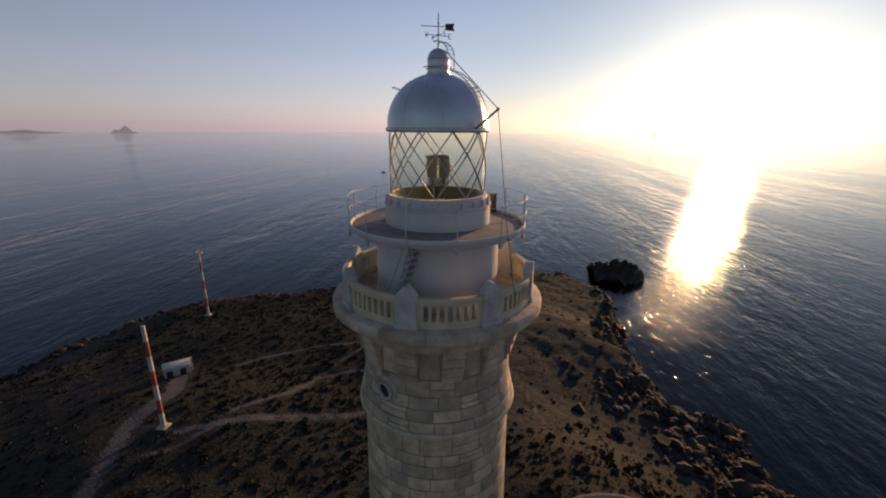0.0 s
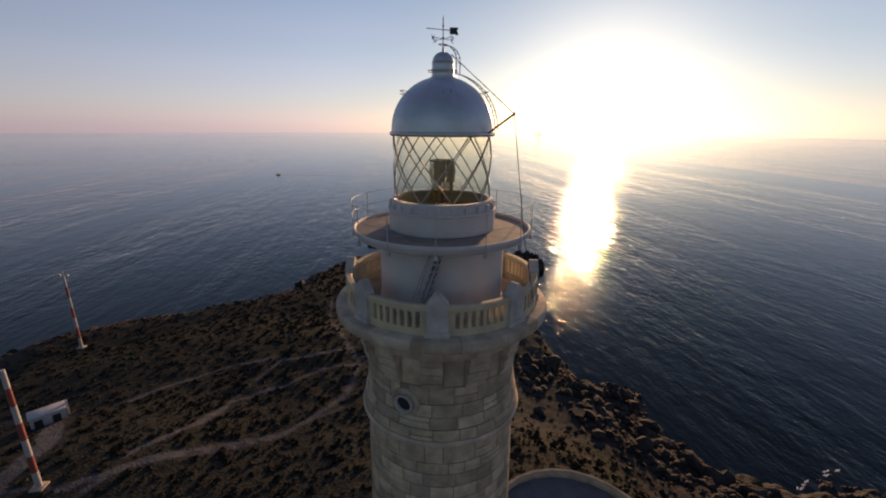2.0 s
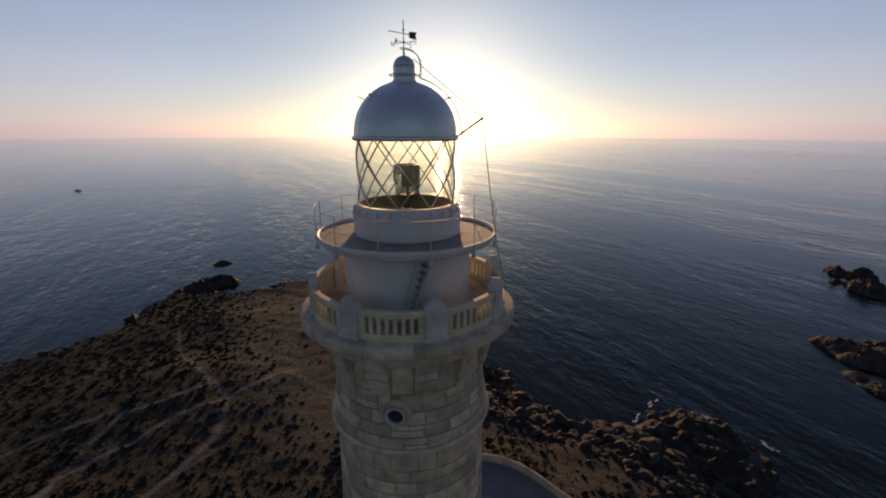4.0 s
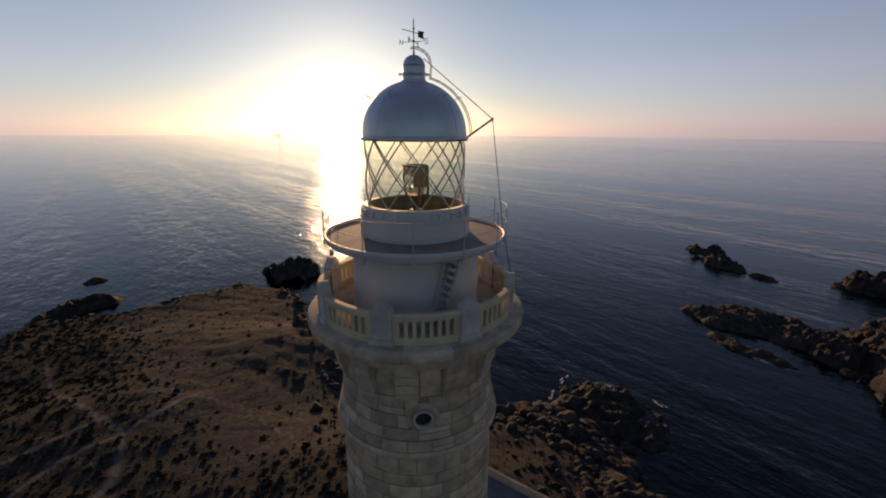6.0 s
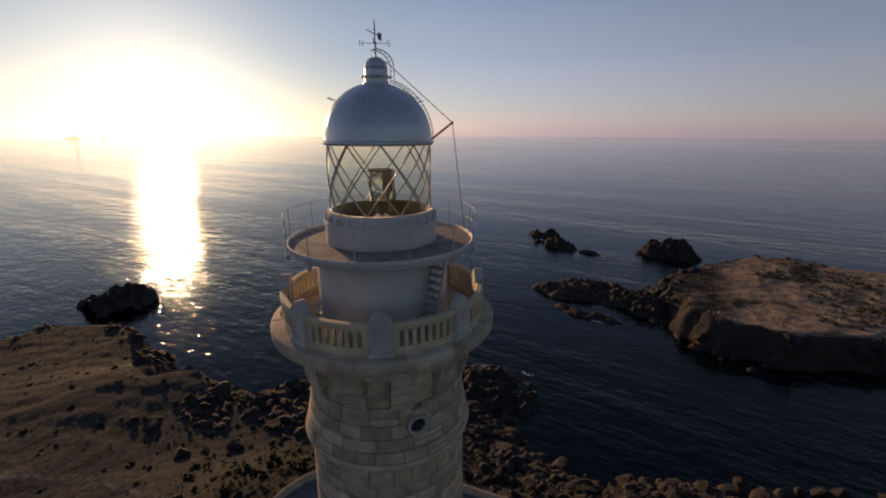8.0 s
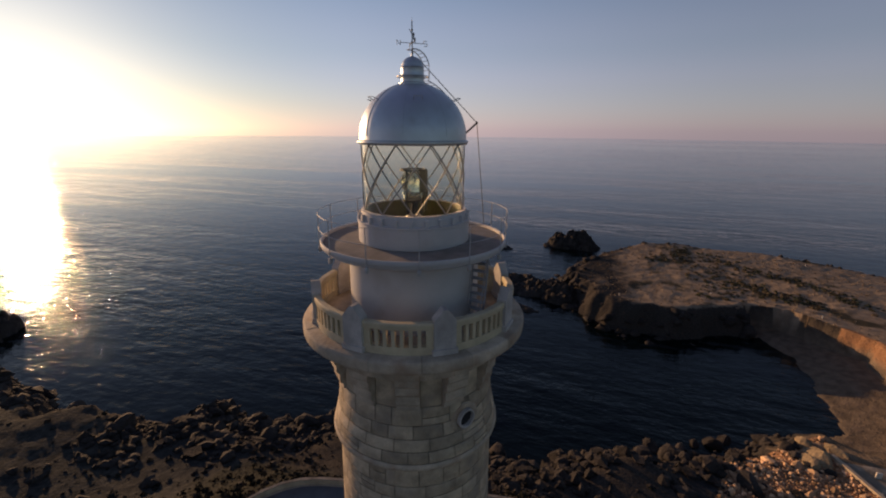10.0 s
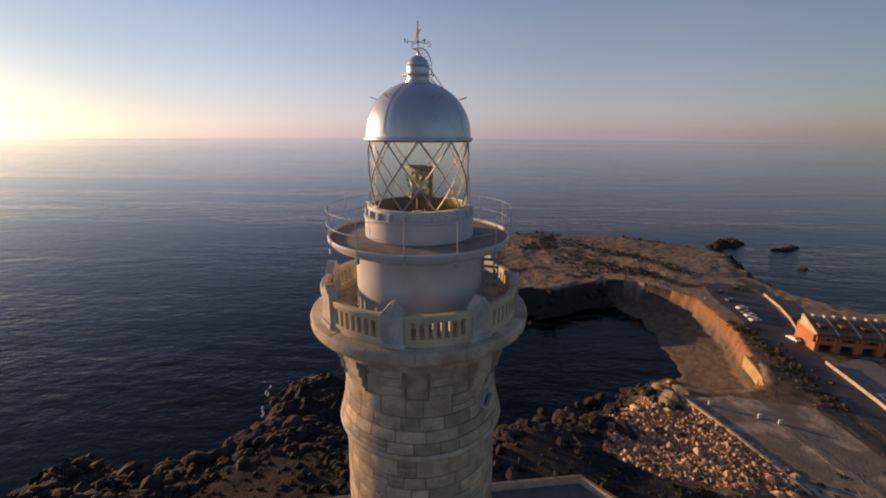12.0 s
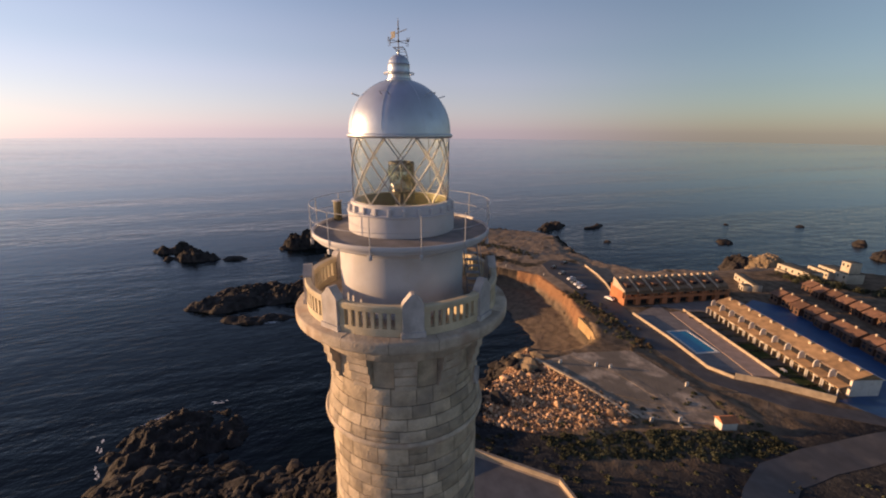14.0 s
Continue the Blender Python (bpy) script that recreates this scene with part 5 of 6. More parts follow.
LAWN = mat("clipped_lawn", (0.05, 0.065, 0.02), 0.95, vary=0.25, scale=0.5, fine=6, bump=0.3, bump_m=0.05, spec=0.1)
SOIL = mat("garden_soil", (0.10, 0.08, 0.055), 0.95, vary=0.2, scale=0.4, fine=4, bump=0.3)
# brighter, warmer copy of TILE, with the sun on the roof in its colour
TILE_SUNLIT = mat("sunlit_brown_roof_tiles", (0.42, 0.26, 0.125), 0.85, vary=0.18, scale=0.5, fine=3.5, bump=0.4, bump_m=0.08, island=0.2)
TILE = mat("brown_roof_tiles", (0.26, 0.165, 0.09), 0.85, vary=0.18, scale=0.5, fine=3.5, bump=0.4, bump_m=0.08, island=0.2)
OCHRE = mat("ochre_brown_render", (0.44, 0.175, 0.075), 0.9, vary=0.1, scale=0.4, fine=4, bump=0.15, island=0.12)
PARTY = mat("tan_wall_paint", (0.50, 0.40, 0.29), 0.88, vary=0.1, scale=0.5, fine=4, bump=0.15, stain=(0.36, 0.29, 0.21))
LIME = mat("white_lime_wash", (0.70, 0.64, 0.55), 0.85, vary=0.06, scale=0.5, fine=4, bump=0.15, stain=(0.5, 0.43, 0.34))
PANE = mat("dark_window_glass", (0.02, 0.022, 0.028), 0.12, vary=0.1, bump=0, spec=0.6)
POOL = mat("blue_pool_tiles", (0.008, 0.17, 0.30), 0.12, vary=0.08, scale=0.8, fine=5, bump=0.15, bump_m=0.02, spec=0.5)
CARS = [mat("white_car_paint", (0.75, 0.75, 0.75), 0.25, vary=0.03, bump=0), mat("grey_car_paint", (0.16, 0.17, 0.18), 0.25, vary=0.05, bump=0), mat("black_car_paint", (0.02, 0.02, 0.025), 0.2, vary=0.1, bump=0)]
YELLOW = mat("ochre_yellow_render", (0.44, 0.30, 0.14), 0.9, vary=0.14, scale=0.4, fine=4, bump=0.3, stain=(0.28, 0.17, 0.08))
TERRACOTTA = mat("orange_roof_tiles", (0.50, 0.18, 0.07), 0.85, vary=0.14, scale=0.6, fine=4, bump=0.3)
TYRE = mat("black_rubber", (0.02, 0.02, 0.02), 0.8, vary=0.1, bump=0)
G0 = 12.0


def sheet(name, outline, z, material, label, category="pavement"):
    """A thin slab of paving over an outline."""
    bm = bmesh.new()
    prism(bm, outline, z - 0.5, z)
    return tagged(part(name, bm, material), label, category, kind="structure")


sheet("road", [(176, -121), (182, -130), (177, -138), (163, -140), (140, -132), (119, -122.5), (107, -119.8), (84, -115.5), (66, -111.2), (55, -119.5), (42, -128.3), (30, -146),
               (22, -139), (34, -130), (46, -115.5), (63, -105.3), (85, -106.3), (117, -111.3), (130, -112.5), (148, -115.5), (163, -117)], G0 + 0.06, ASPHALT, "worn dark asphalt road widening into a car park", "road")
sheet("street", [(97, -163), (43, -147), (44.3, -131.5), (36, -134), (28, -146), (26, -162), (60, -178), (90, -187), (103, -181)], G0 + 0.065, STREET, "street behind the white terraced houses, sky reflection painted in blue", "road")
sheet("pavement", [(107, -121.4), (86.5, -117.6), (67, -113.4), (60, -121), (103, -135), (112, -137)], G0 + 0.10, SLAB, "grey paving round the swimming pool")
sheet("walkway", [(104, -135.3), (103, -141.5), (57, -127.6), (60.3, -121.3)], G0 + 0.25, PINK, "pinkish brick walkway beside the gardens")
sheet("forecourt", [(114, -121), (111, -137), (104, -141.6), (99, -150), (104, -171), (107, -171)], G0 + 0.08, SLAB, "grey forecourt before the brown terrace")
sheet("lot", [(87, -65), (88, -78), (83.5, -97), (57, -98), (45, -93), (55, -74.5), (73, -69.5)], 12.66, DUST, "pale dusty open lot with tyre tracks", "lot")

ob = tagged(part("low_wall", wall_along([(107.5, -119.9), (86.8, -116.7), (68, -112.3), (61, -114.6)], 1.0, 0.35, G0), CREAM), "low pale wall along the road", "wall", kind="structure")
ob = tagged(part("garden_wall", wall_along([(61, -114.8), (55.5, -120.6), (44, -129.8)], 2.0, 0.45, G0), CREAM), "tall cream rendered wall at the bend of the road", "wall", kind="structure")
tagged(part("sea_wall", wall_along([(166, -141.5), (152, -138), (140, -133.5), (131, -129)], 1.0, 0.4, G0), CREAM), "low cream wall at the edge of the car park", "wall", kind="structure")
tagged(part("cut_wall", wall_along([(112, -98), (106, -97), (100, -95.4), (95, -92.6), (91, -88.6), (88.6, -85.6)], 4.2, 0.9, lambda x, y: 6.9 + (x - 91) * 0.04), YELLOW), "sunlit ochre retaining wall dropping to the beach", "wall", kind="structure")
tagged(part("lot_wall", wall_along([(88.5, -64), (73, -69), (55, -73)], 0.9, 0.8, 12.3), CREAM), "low rough wall between lot and rubble", "wall", kind="structure")
tagged(part("walk_wall", wall_along([(103.5, -141.9), (57, -128)], 1.1, 0.3, G0), CREAM), "low wall between walkway and gardens", "wall", kind="structure")

# swimming pool
pool = thing("swimming_pool", "rectangular blue tiled swimming pool with a pale rim", "pool", at=Matrix.Translation((82.6, -122.6, G0 + 0.1)) @ pose(0, 0, 0, 0, 0, 167))
bm = bmesh.new()
for lo, hi in (((-8.2, -4.2, 0.002), (8.2, -3.5, 0.14)), ((-8.2, 3.5, 0.002), (8.2, 4.2, 0.14)), ((-8.2, -3.5, 0.002), (-7.5, 3.5, 0.14)), ((7.5, -3.5, 0.002), (8.2, 3.5, 0.14))):
    box(bm, lo, hi)
part("rim", bm, LIME, pool)
bm = bmesh.new()
box(bm, (-7.5, -3.5, 0.003), (7.5, 3.5, 0.05))
part("water", bm, POOL, pool, "clear blue pool water")


def gable(bm, x0, x1, y0, y1, z0, z1, yr=None):
    """A pitched roof body with its ridge along x."""
    yr = (y0 + y1) / 2 if yr is None else yr
    a = [bm.verts.new((x0, y, z)) for y, z in ((y0, z0), (y1, z0), (yr, z1))]
    b = [bm.verts.new((x1, y, z)) for y, z in ((y0, z0), (y1, z0), (yr, z1))]
    bm.faces.new(a), bm.faces.new(b[::-1])
    for i in range(3):
        j = (i + 1) % 3
        bm.faces.new((a[i], b[i], b[j], a[j]))


def window(parent, x, z, w, h, y=-0.04, frame_mat=None):
    bm = bmesh.new()
    t = 0.09
    for lo, hi in (((x - w / 2, y - 0.05, z), (x - w / 2 + t, y + 0.05, z + h)), ((x + w / 2 - t, y - 0.05, z), (x + w / 2, y + 0.05, z + h)),
                   ((x - w / 2 + t, y - 0.05, z), (x + w / 2 - t, y + 0.05, z + t)), ((x - w / 2 + t, y - 0.05, z + h - t), (x + w / 2 - t, y + 0.05, z + h))):
        box(bm, lo, hi)
    win = part("window", bm, frame_mat or CREAM, parent)
    bm = bmesh.new()
    box(bm, (x - w / 2 + t, y - 0.02, z + t), (x + w / 2 - t, y + 0.03, z + h - t))
    part("pane", bm, PANE, win)


def brown_house(m):
    """A unit of the brown terrace: garage below, set back storeys, tiled roof between sloping white walls."""
    h = thing("terraced_house", "brown three storey terraced house with garage and tiled roof", "house", "brown terrace", m)
    w, d = 6.2, 11.0
    bm = bmesh.new()
    box(bm, (0, 1.6, 0), (w, d, 6.4))
    box(bm, (0, 0, 2.55), (w, 1.6, 2.9))
    box(bm, (0, 0, 0), (1.3, 1.6, 2.55))
    box(bm, (w - 1.0, 0, 0), (w, 1.6, 2.55))
    part("wall", bm, OCHRE, h)
    bm = bmesh.new()
    box(bm, (1.3, 1.52, 0.05), (w - 1.0, 1.597, 2.5))
    part("garage_door", bm, BLACK, h, "dark garage opening")
    bm = bmesh.new()
    box(bm, (0.05, -0.02, 2.9), (w - 0.05, 0.12, 3.75))
    part("balcony_parapet", bm, OCHRE, h)
    bm = bmesh.new()
    gable(bm, 0.2, w - 0.2, 0.5, d, 6.1, 9.0, 8.6)
    part("roof", bm, TILE, h, "brown tiled lean roof")
    bm = bmesh.new()
    a = [(0.2, 5.8), (0.2, 6.5), (8.5, 9.6), (9.4, 9.6), (9.4, 5.8)]
    va = [bm.verts.new((-0.2, y, z)) for y, z in a]
    vb = [bm.verts.new((0.2, y, z)) for y, z in a]
    bm.faces.new(va), bm.faces.new(vb[::-1])
    for i in range(5):
        j = (i + 1) % 5
        bm.faces.new((va[i], va[j], vb[j], vb[i]))
    part("party_wall", bm, PARTY, h, "sloping pale party wall")
    bm = bmesh.new()
    box(bm, (2.2, 7.6, 8.0), (3.6, 8.9, 9.9), None, 0.05)
    part("chimney", bm, CREAM, h)
    for x in (1.6, 4.4):
        window(h, x, 3.4, 1.3, 2.0, 1.56)
    bm = bmesh.new()
    v = [(0.1, 5.0), (1.597, 5.75), (1.597, 5.55), (0.1, 4.8)]
    va = [bm.verts.new((0.3, y, z)) for y, z in v]
    vb = [bm.verts.new((w - 0.3, y, z)) for y, z in v]
    bm.faces.new(va), bm.faces.new(vb[::-1])
    for i in range(4):
        j = (i + 1) % 4
        bm.faces.new((va[i], va[j], vb[j], vb[i]))
    part("awning_roof", bm, TILE, h, "small tiled roof over the balcony")
    bm = bmesh.new()
    box(bm, (1.7, 2.6, 6.3), (4.5, 6.5, 8.3), None, 0.04)
    dormer = part("dormer", bm, TILE_DARK, h)
    bm = bmesh.new()
    box(bm, (2.1, 2.54, 6.95), (4.1, 2.597, 8.1))
    part("pane", bm, PANE, dormer)
    for x in (0.62, w - 0.62):
        bm = bmesh.new()
        box(bm, (x - 0.4, 0.0, 3.75), (x + 0.4, 0.35, 4.85), None, 0.02)
        part("balcony_pier", bm, OCHRE, h)
    return h


def white_house(m):
    """A unit of the long low terrace: tiled roof, white rounded balcony walls, tiled porch on posts."""
    h = thing("terraced_house", "two storey white terraced house with brown tiled roof and porch", "house", "white terrace", m)
    w, d = 5.1, 9.5
    bm = bmesh.new()
    box(bm, (0, 0.8, 0), (w, d, 5.2))
    part("wall", bm, LIME, h)
    bm = bmesh.new()
    gable(bm, 0, w, 0.4, d + 0.3, 5.05, 6.9, 6.2)
    part("roof", bm, TILE_SUNLIT, h, "brown tiled pitched roof")
    bm = bmesh.new()
    v = [(-2.6, 2.75), (0.8, 3.35), (0.8, 3.15), (-2.6, 2.55)]
    va = [bm.verts.new((0.15, y, z)) for y, z in v]
    vb = [bm.verts.new((w - 0.15, y, z)) for y, z in v]
    bm.faces.new(va), bm.faces.new(vb[::-1])
    for i in range(4):
        j = (i + 1) % 4
        bm.faces.new((va[i], va[j], vb[j], vb[i]))
    part("porch_roof", bm, TILE_SUNLIT, h)
    for x in (0.3, w / 2, w - 0.3):
        bm = bmesh.new()
        box(bm, (x - 0.12, -2.5, 0), (x + 0.12, -2.26, 2.6))
        part("porch_post", bm, LIME, h)
    bm = bmesh.new()
    n = 10
    prof = [(0.8, 3.1), (-0.9, 3.1)] + [(-0.05 - 0.85 * math.cos(radians(18 * i)), 4.6 + 0.95 * math.sin(radians(18 * i))) for i in range(n + 1)]
    va = [bm.verts.new((-0.13, y, z)) for y, z in prof]
    vb = [bm.verts.new((0.13, y, z)) for y, z in prof]
    bm.faces.new(va), bm.faces.new(vb[::-1])
    for i in range(len(prof)):
        j = (i + 1) % len(prof)
        bm.faces.new((va[i], va[j], vb[j], vb[i]))
    part("balcony_wall", bm, LIME, h, "rounded white wall between balconies")
    bm = bmesh.new()
    box(bm, (0.6, 0.72, 3.2), (w - 0.6, 0.797, 4.9))
    part("balcony_opening", bm, PANE, h)
    bm = bmesh.new()
    box(bm, (0.8, 0.72, 0.1), (w - 0.8, 0.797, 2.3))
    part("patio_door", bm, PANE, h)
    bm = bmesh.new()
    box(bm, (w * 0.35, 4.6, 5.6), (w * 0.35 + 1.0, 5.5, 7.3), None, 0.04)
    part("chimney", bm, CREAM, h)
    bm = bmesh.new()
    box(bm, (0.05, d + 0.3, 4.7), (w - 0.05, d + 0.75, 5.0))
    part("rear_gutter", bm, LIME, h)
    return h


rowA = Matrix.Translation((115.5, -122.5, G0)) @ pose(0, 0, 0, 0, 0, -100.4)
one = brown_house(rowA)
for k in range(1, 8):
    copy_thing(one, rowA @ Matrix.Translation((6.2 * k, 0, 0)))
rowB = Matrix.Translation((98.5, -151.5, G0)) @ pose(0, 0, 0, 0, 0, 163.5)
one = white_house(rowB)
for k in range(1, 11):
    copy_thing(one, rowB @ Matrix.Translation((5.1 * k, 0, 0)))


BROWN = mat("brown_house_render", (0.12, 0.065, 0.042), 0.9, vary=0.12, scale=0.4, fine=4, bump=0.15)


def small_house(m, w, d, label):
    h = thing("house", label, "house", "small houses behind the street", m)
    bm = bmesh.new()
    box(bm, (-w / 2, -d / 2, -0.6), (w / 2, d / 2, 3.7))
    part("wall", bm, BROWN, h)
    bm = bmesh.new()
    gable(bm, -w / 2 - 0.4, w / 2 + 0.4, -d / 2 - 0.4, d / 2 + 0.4, 3.6, 5.6)
    part("roof", bm, TILE_DARK, h)
    bm = bmesh.new()
    box(bm, (-w / 2 + 0.6, -0.4, 4.6), (-w / 2 + 1.3, 0.3, 6.2), None, 0.04)
    part("chimney", bm, CREAM, h)
    for x in (-w / 4, w / 4):
        window(h, x, 1.0, 1.4, 1.4, -d / 2 - 0.03, TILE_DARK)
        window(h, x, 2.5, 1.1, 0.9, -d / 2 - 0.03, TILE_DARK)
    return h


LBL = "small brown house with pitched tiled roof"
first = small_house(Matrix.Translation((97, -190, G0)) @ pose(0, 0, 0, 0, 0, 160), 4.5, 7.0, LBL)
for x, y, a in ((91.5, -188.5, 162), (86, -185.5, 160), (80.5, -184.5, 162), (74.5, -180.5, 160), (68.5, -179, 160), (63, -175.5, 162), (57, -174.5, 160), (51.5, -171, 160), (46, -170, 162), (40, -166, 160), (95, -213, 160), (89.5, -212.5, 160), (83.5, -209, 162), (77.5, -207, 160), (71.5, -203.5, 160), (66, -202, 160), (60, -198.5, 162), (54, -197, 160), (48.5, -193.5, 160), (101, -217, 160), (60, -222, 160), (66, -225, 160), (43, -190, 160)):
    copy_thing(first, Matrix.Translation((x, y, G0 - 0.25 * (int(x) % 3))) @ pose(0, 0, 0, 0, 0, a + (int(y) % 5) - 2))


VILLA = mat("pale_cream_render", (0.52, 0.45, 0.34), 0.9, vary=0.1, scale=0.4, fine=4, bump=0.15, stain=(0.36, 0.30, 0.22))


OLIVE_ROOF = mat("dark_olive_roof_felt", (0.085, 0.08, 0.06), 0.9, vary=0.2, scale=0.4, fine=4, bump=0.2)


def block_house(name, label, x, y, turn, boxes):
    h = thing(name, label, "building", "", Matrix.Translation((x, y, ground_at(x, y))) @ pose(0, 0, 0, 0, 0, turn))
    for lo, hi in boxes:
        bm = bmesh.new()
        box(bm, lo, hi, None, 0.06)
        wing = part("wing", bm, VILLA, h)
        bm = bmesh.new()
        box(bm, (lo[0] + 0.25, lo[1] + 0.25, hi[2] + 0.004), (hi[0] - 0.25, hi[1] - 0.25, hi[2] + 0.12), None, 0.03)
        part("roof", bm, OLIVE_ROOF, wing, "dark olive flat roof")
        n = max(2, int((hi[0] - lo[0]) / 3.5))
        for k in range(n):
            x0 = lo[0] + (hi[0] - lo[0]) * (k + 0.5) / n
            bm = bmesh.new()
            box(bm, (x0 - 0.5, lo[1] - 0.05, hi[2] - 2.3), (x0 + 0.5, lo[1] - 0.004, hi[2] - 1.0))
            part("window", bm, PANE, wing)
    return h


block_house("villa", "long flat roofed cream villa by the shore", 121, -240, 168, [((-9, -4, -1), (9, 4, 6.2)), ((-8, -6, -1), (-2, -4, 3.6))])
block_house("villa", "cream stepped villa with a tall block by the shore", 119, -270, 160, [((-9, -4, -1), (9, 5, 5)), ((3, -3, 5.2), (8, 3, 11)), ((-12, -7, -1), (2, -4, 3.6))])
block_house("villa", "low white flat roofed building behind the brown terrace", 117, -197, 150, [((-9, -2, -1), (9, 2, 3.0)), ((5, -6, -1), (9, -2, 2.4))])

spots = []
for _ in range(90):
    t = rng.random()
    x, y = 116 - 26 * t + rng.gauss(0, 4.5), -226 - 26 * t + rng.gauss(0, 3.5)
    r = 1.0 + 1.5 * rng.random() ** 2
    spots.append((x, y, ground_at(x, y) + 0.3, r, r * rng.uniform(1.0, 1.6)))
tufts("village_shrubs", "dark green shrubs between the villas and the small houses", spots, BUSH, 110, 19)

# gardens of the white terrace
for k in range(11):
    m = rowB @ Matrix.Translation((5.1 * k, 0, 0))
    bm = bmesh.new()
    far = 13.0 - 0.55 * k
    box(bm, (0.35, -far, 0.005), (4.75, -3.2, 0.10))
    tagged(part("garden_plot", bm, LAWN if k in (5, 6, 8, 9, 10) else SOIL, at=m), "green lawn garden before a white house" if k in (5, 6, 8, 9, 10) else "bare brown garden before a white house", "garden", "gardens of the white terrace")
spots = []
for k in range(12):
    for i in range(16):
        p = rowB @ Vector((5.1 * k + rng.uniform(-0.15, 0.15), -3.0 - (9.8 - 0.5 * k) * i / 15, 0))
        spots.append((p.x, p.y, G0, 0.36, 0.85))
tufts("garden_hedges", "clipped dark hedges between the gardens", spots, BUSH, 22, 9)
set_ = thing("garden_table", "white garden table and bench on a lawn", "garden table", at=rowB @ Matrix.Translation((5.1 * 8 + 2.5, -7, 0.1)))
bm = bmesh.new()
box(bm, (-0.9, -0.5, 0.68), (0.9, 0.5, 0.75), None, 0.02)
part("tabletop", bm, LIME, set_)
for x in (-0.75, 0.75):
    for y in (-0.4, 0.4):
        bm = bmesh.new()
        box(bm, (x - 0.05, y - 0.05, 0), (x + 0.05, y + 0.05, 0.68))
        part("leg", bm, LIME, set_)


def car(m, paint, label):
    c = thing("car", label, "car", "parked cars", m)
    bm = bmesh.new()
    side = [(-2.1, 0.35), (-2.15, 0.75), (-1.95, 0.95), (-1.25, 1.02), (-0.75, 1.42), (0.95, 1.45), (1.65, 1.05), (2.1, 0.95), (2.15, 0.45), (2.0, 0.3)]
    va = [bm.verts.new((x, -0.85 + (0.12 if z > 1.1 else 0), z)) for x, z in side]
    vb = [bm.verts.new((x, 0.85 - (0.12 if z > 1.1 else 0), z)) for x, z in side]
    bm.faces.new(va), bm.faces.new(vb[::-1])
    for i in range(len(side)):
        j = (i + 1) % len(side)
        bm.faces.new((va[i], va[j], vb[j], vb[i]))
    part("body", bm, paint, c)
    for s in (-1, 1):
        bm = bmesh.new()
        v = [bm.verts.new((x, s * (0.865 - (0.12 if z > 1.1 else 0.0)), z)) for x, z in ((-1.1, 1.04), (-0.68, 1.36), (0.9, 1.39), (1.45, 1.06))]
        bm.faces.new(v)
        part("side_window", bm, PANE, c)
    for pts in (((-1.28, 1.03), (-0.78, 1.43)), ((1.64, 1.07), (0.98, 1.46))):
        bm = bmesh.new()
        sx = -0.03 if pts[0][0] < 0 else 0.03
        v = [bm.verts.new((pts[0][0] + sx, -0.7, pts[0][1] + 0.02)), bm.verts.new((pts[0][0] + sx, 0.7, pts[0][1] + 0.02)), bm.verts.new((pts[1][0] + sx, 0.62, pts[1][1] - 0.03)), bm.verts.new((pts[1][0] + sx, -0.62, pts[1][1] - 0.03))]
        bm.faces.new(v)
        part("windscreen", bm, PANE, c)
    for x in (-1.3, 1.35):
        for s in (-1, 1):
            bm = bmesh.new()
            lathe(bm, [(0.02, -0.1), (0.32, -0.1), (0.32, 0.1), (0.02, 0.1)], 14)
            part("wheel", bm, TYRE, c, at=pose(x, s * 0.78, 0.32, 90, 0, 0))
    return c


WL, GL, BL = "white hatchback parked on the asphalt", "grey hatchback parked on the asphalt", "black hatchback parked on the asphalt"
for x, y, a, k, lbl in ((150, -121.2, -80, 0, WL), (145.5, -120.0, -80, 1, GL), (142.5, -119.6, -80, 0, WL), (138.5, -118.8, -82, 0, WL), (173, -133, -70, 2, BL), (168, -123, -60, 2, BL), (158.5, -122.0, -78, 1, GL), (123, -121.5, 190, 0, WL)):
    car(Matrix.Translation((x, y, G0 + 0.06)) @ pose(0, 0, 0, 0, 0, a), CARS[k], lbl)

kiosk = thing("kiosk", "tiny white kiosk with an orange pitched roof", "kiosk", at=Matrix.Translation((45.8, -91.2, 12.5)) @ pose(0, 0, 0, 0, 0, 75))
bm = bmesh.new()
box(bm, (-2.0, -1.3, -0.5), (2.0, 1.3, 2.3), None, 0.02)
part("wall", bm, LIME, kiosk)
bm = bmesh.new()
gable(bm, -2.2, 2.2, -1.6, 1.6, 2.3, 3.3)
part("roof", bm, TERRACOTTA, kiosk)
bm = bmesh.new()
box(bm, (-0.5, -1.33, 0.0), (0.4, -1.302, 1.9))
part("door", bm, PANE, kiosk)
for x, y in ((79, -79.5), (76.8, -83), (53.2, -75.6), (51, -82.5), (84, -70), (62, -97)):
    bm = bmesh.new()
    box(bm, (-0.14, -0.5, 0), (0.14, 0.5, 1.3), None, 0.03)
    tagged(part("marker_block", bm, LIME, at=Matrix.Translation((x, y, 12.64))), "small white concrete block standing on the lot", "block", "white blocks on the lot")


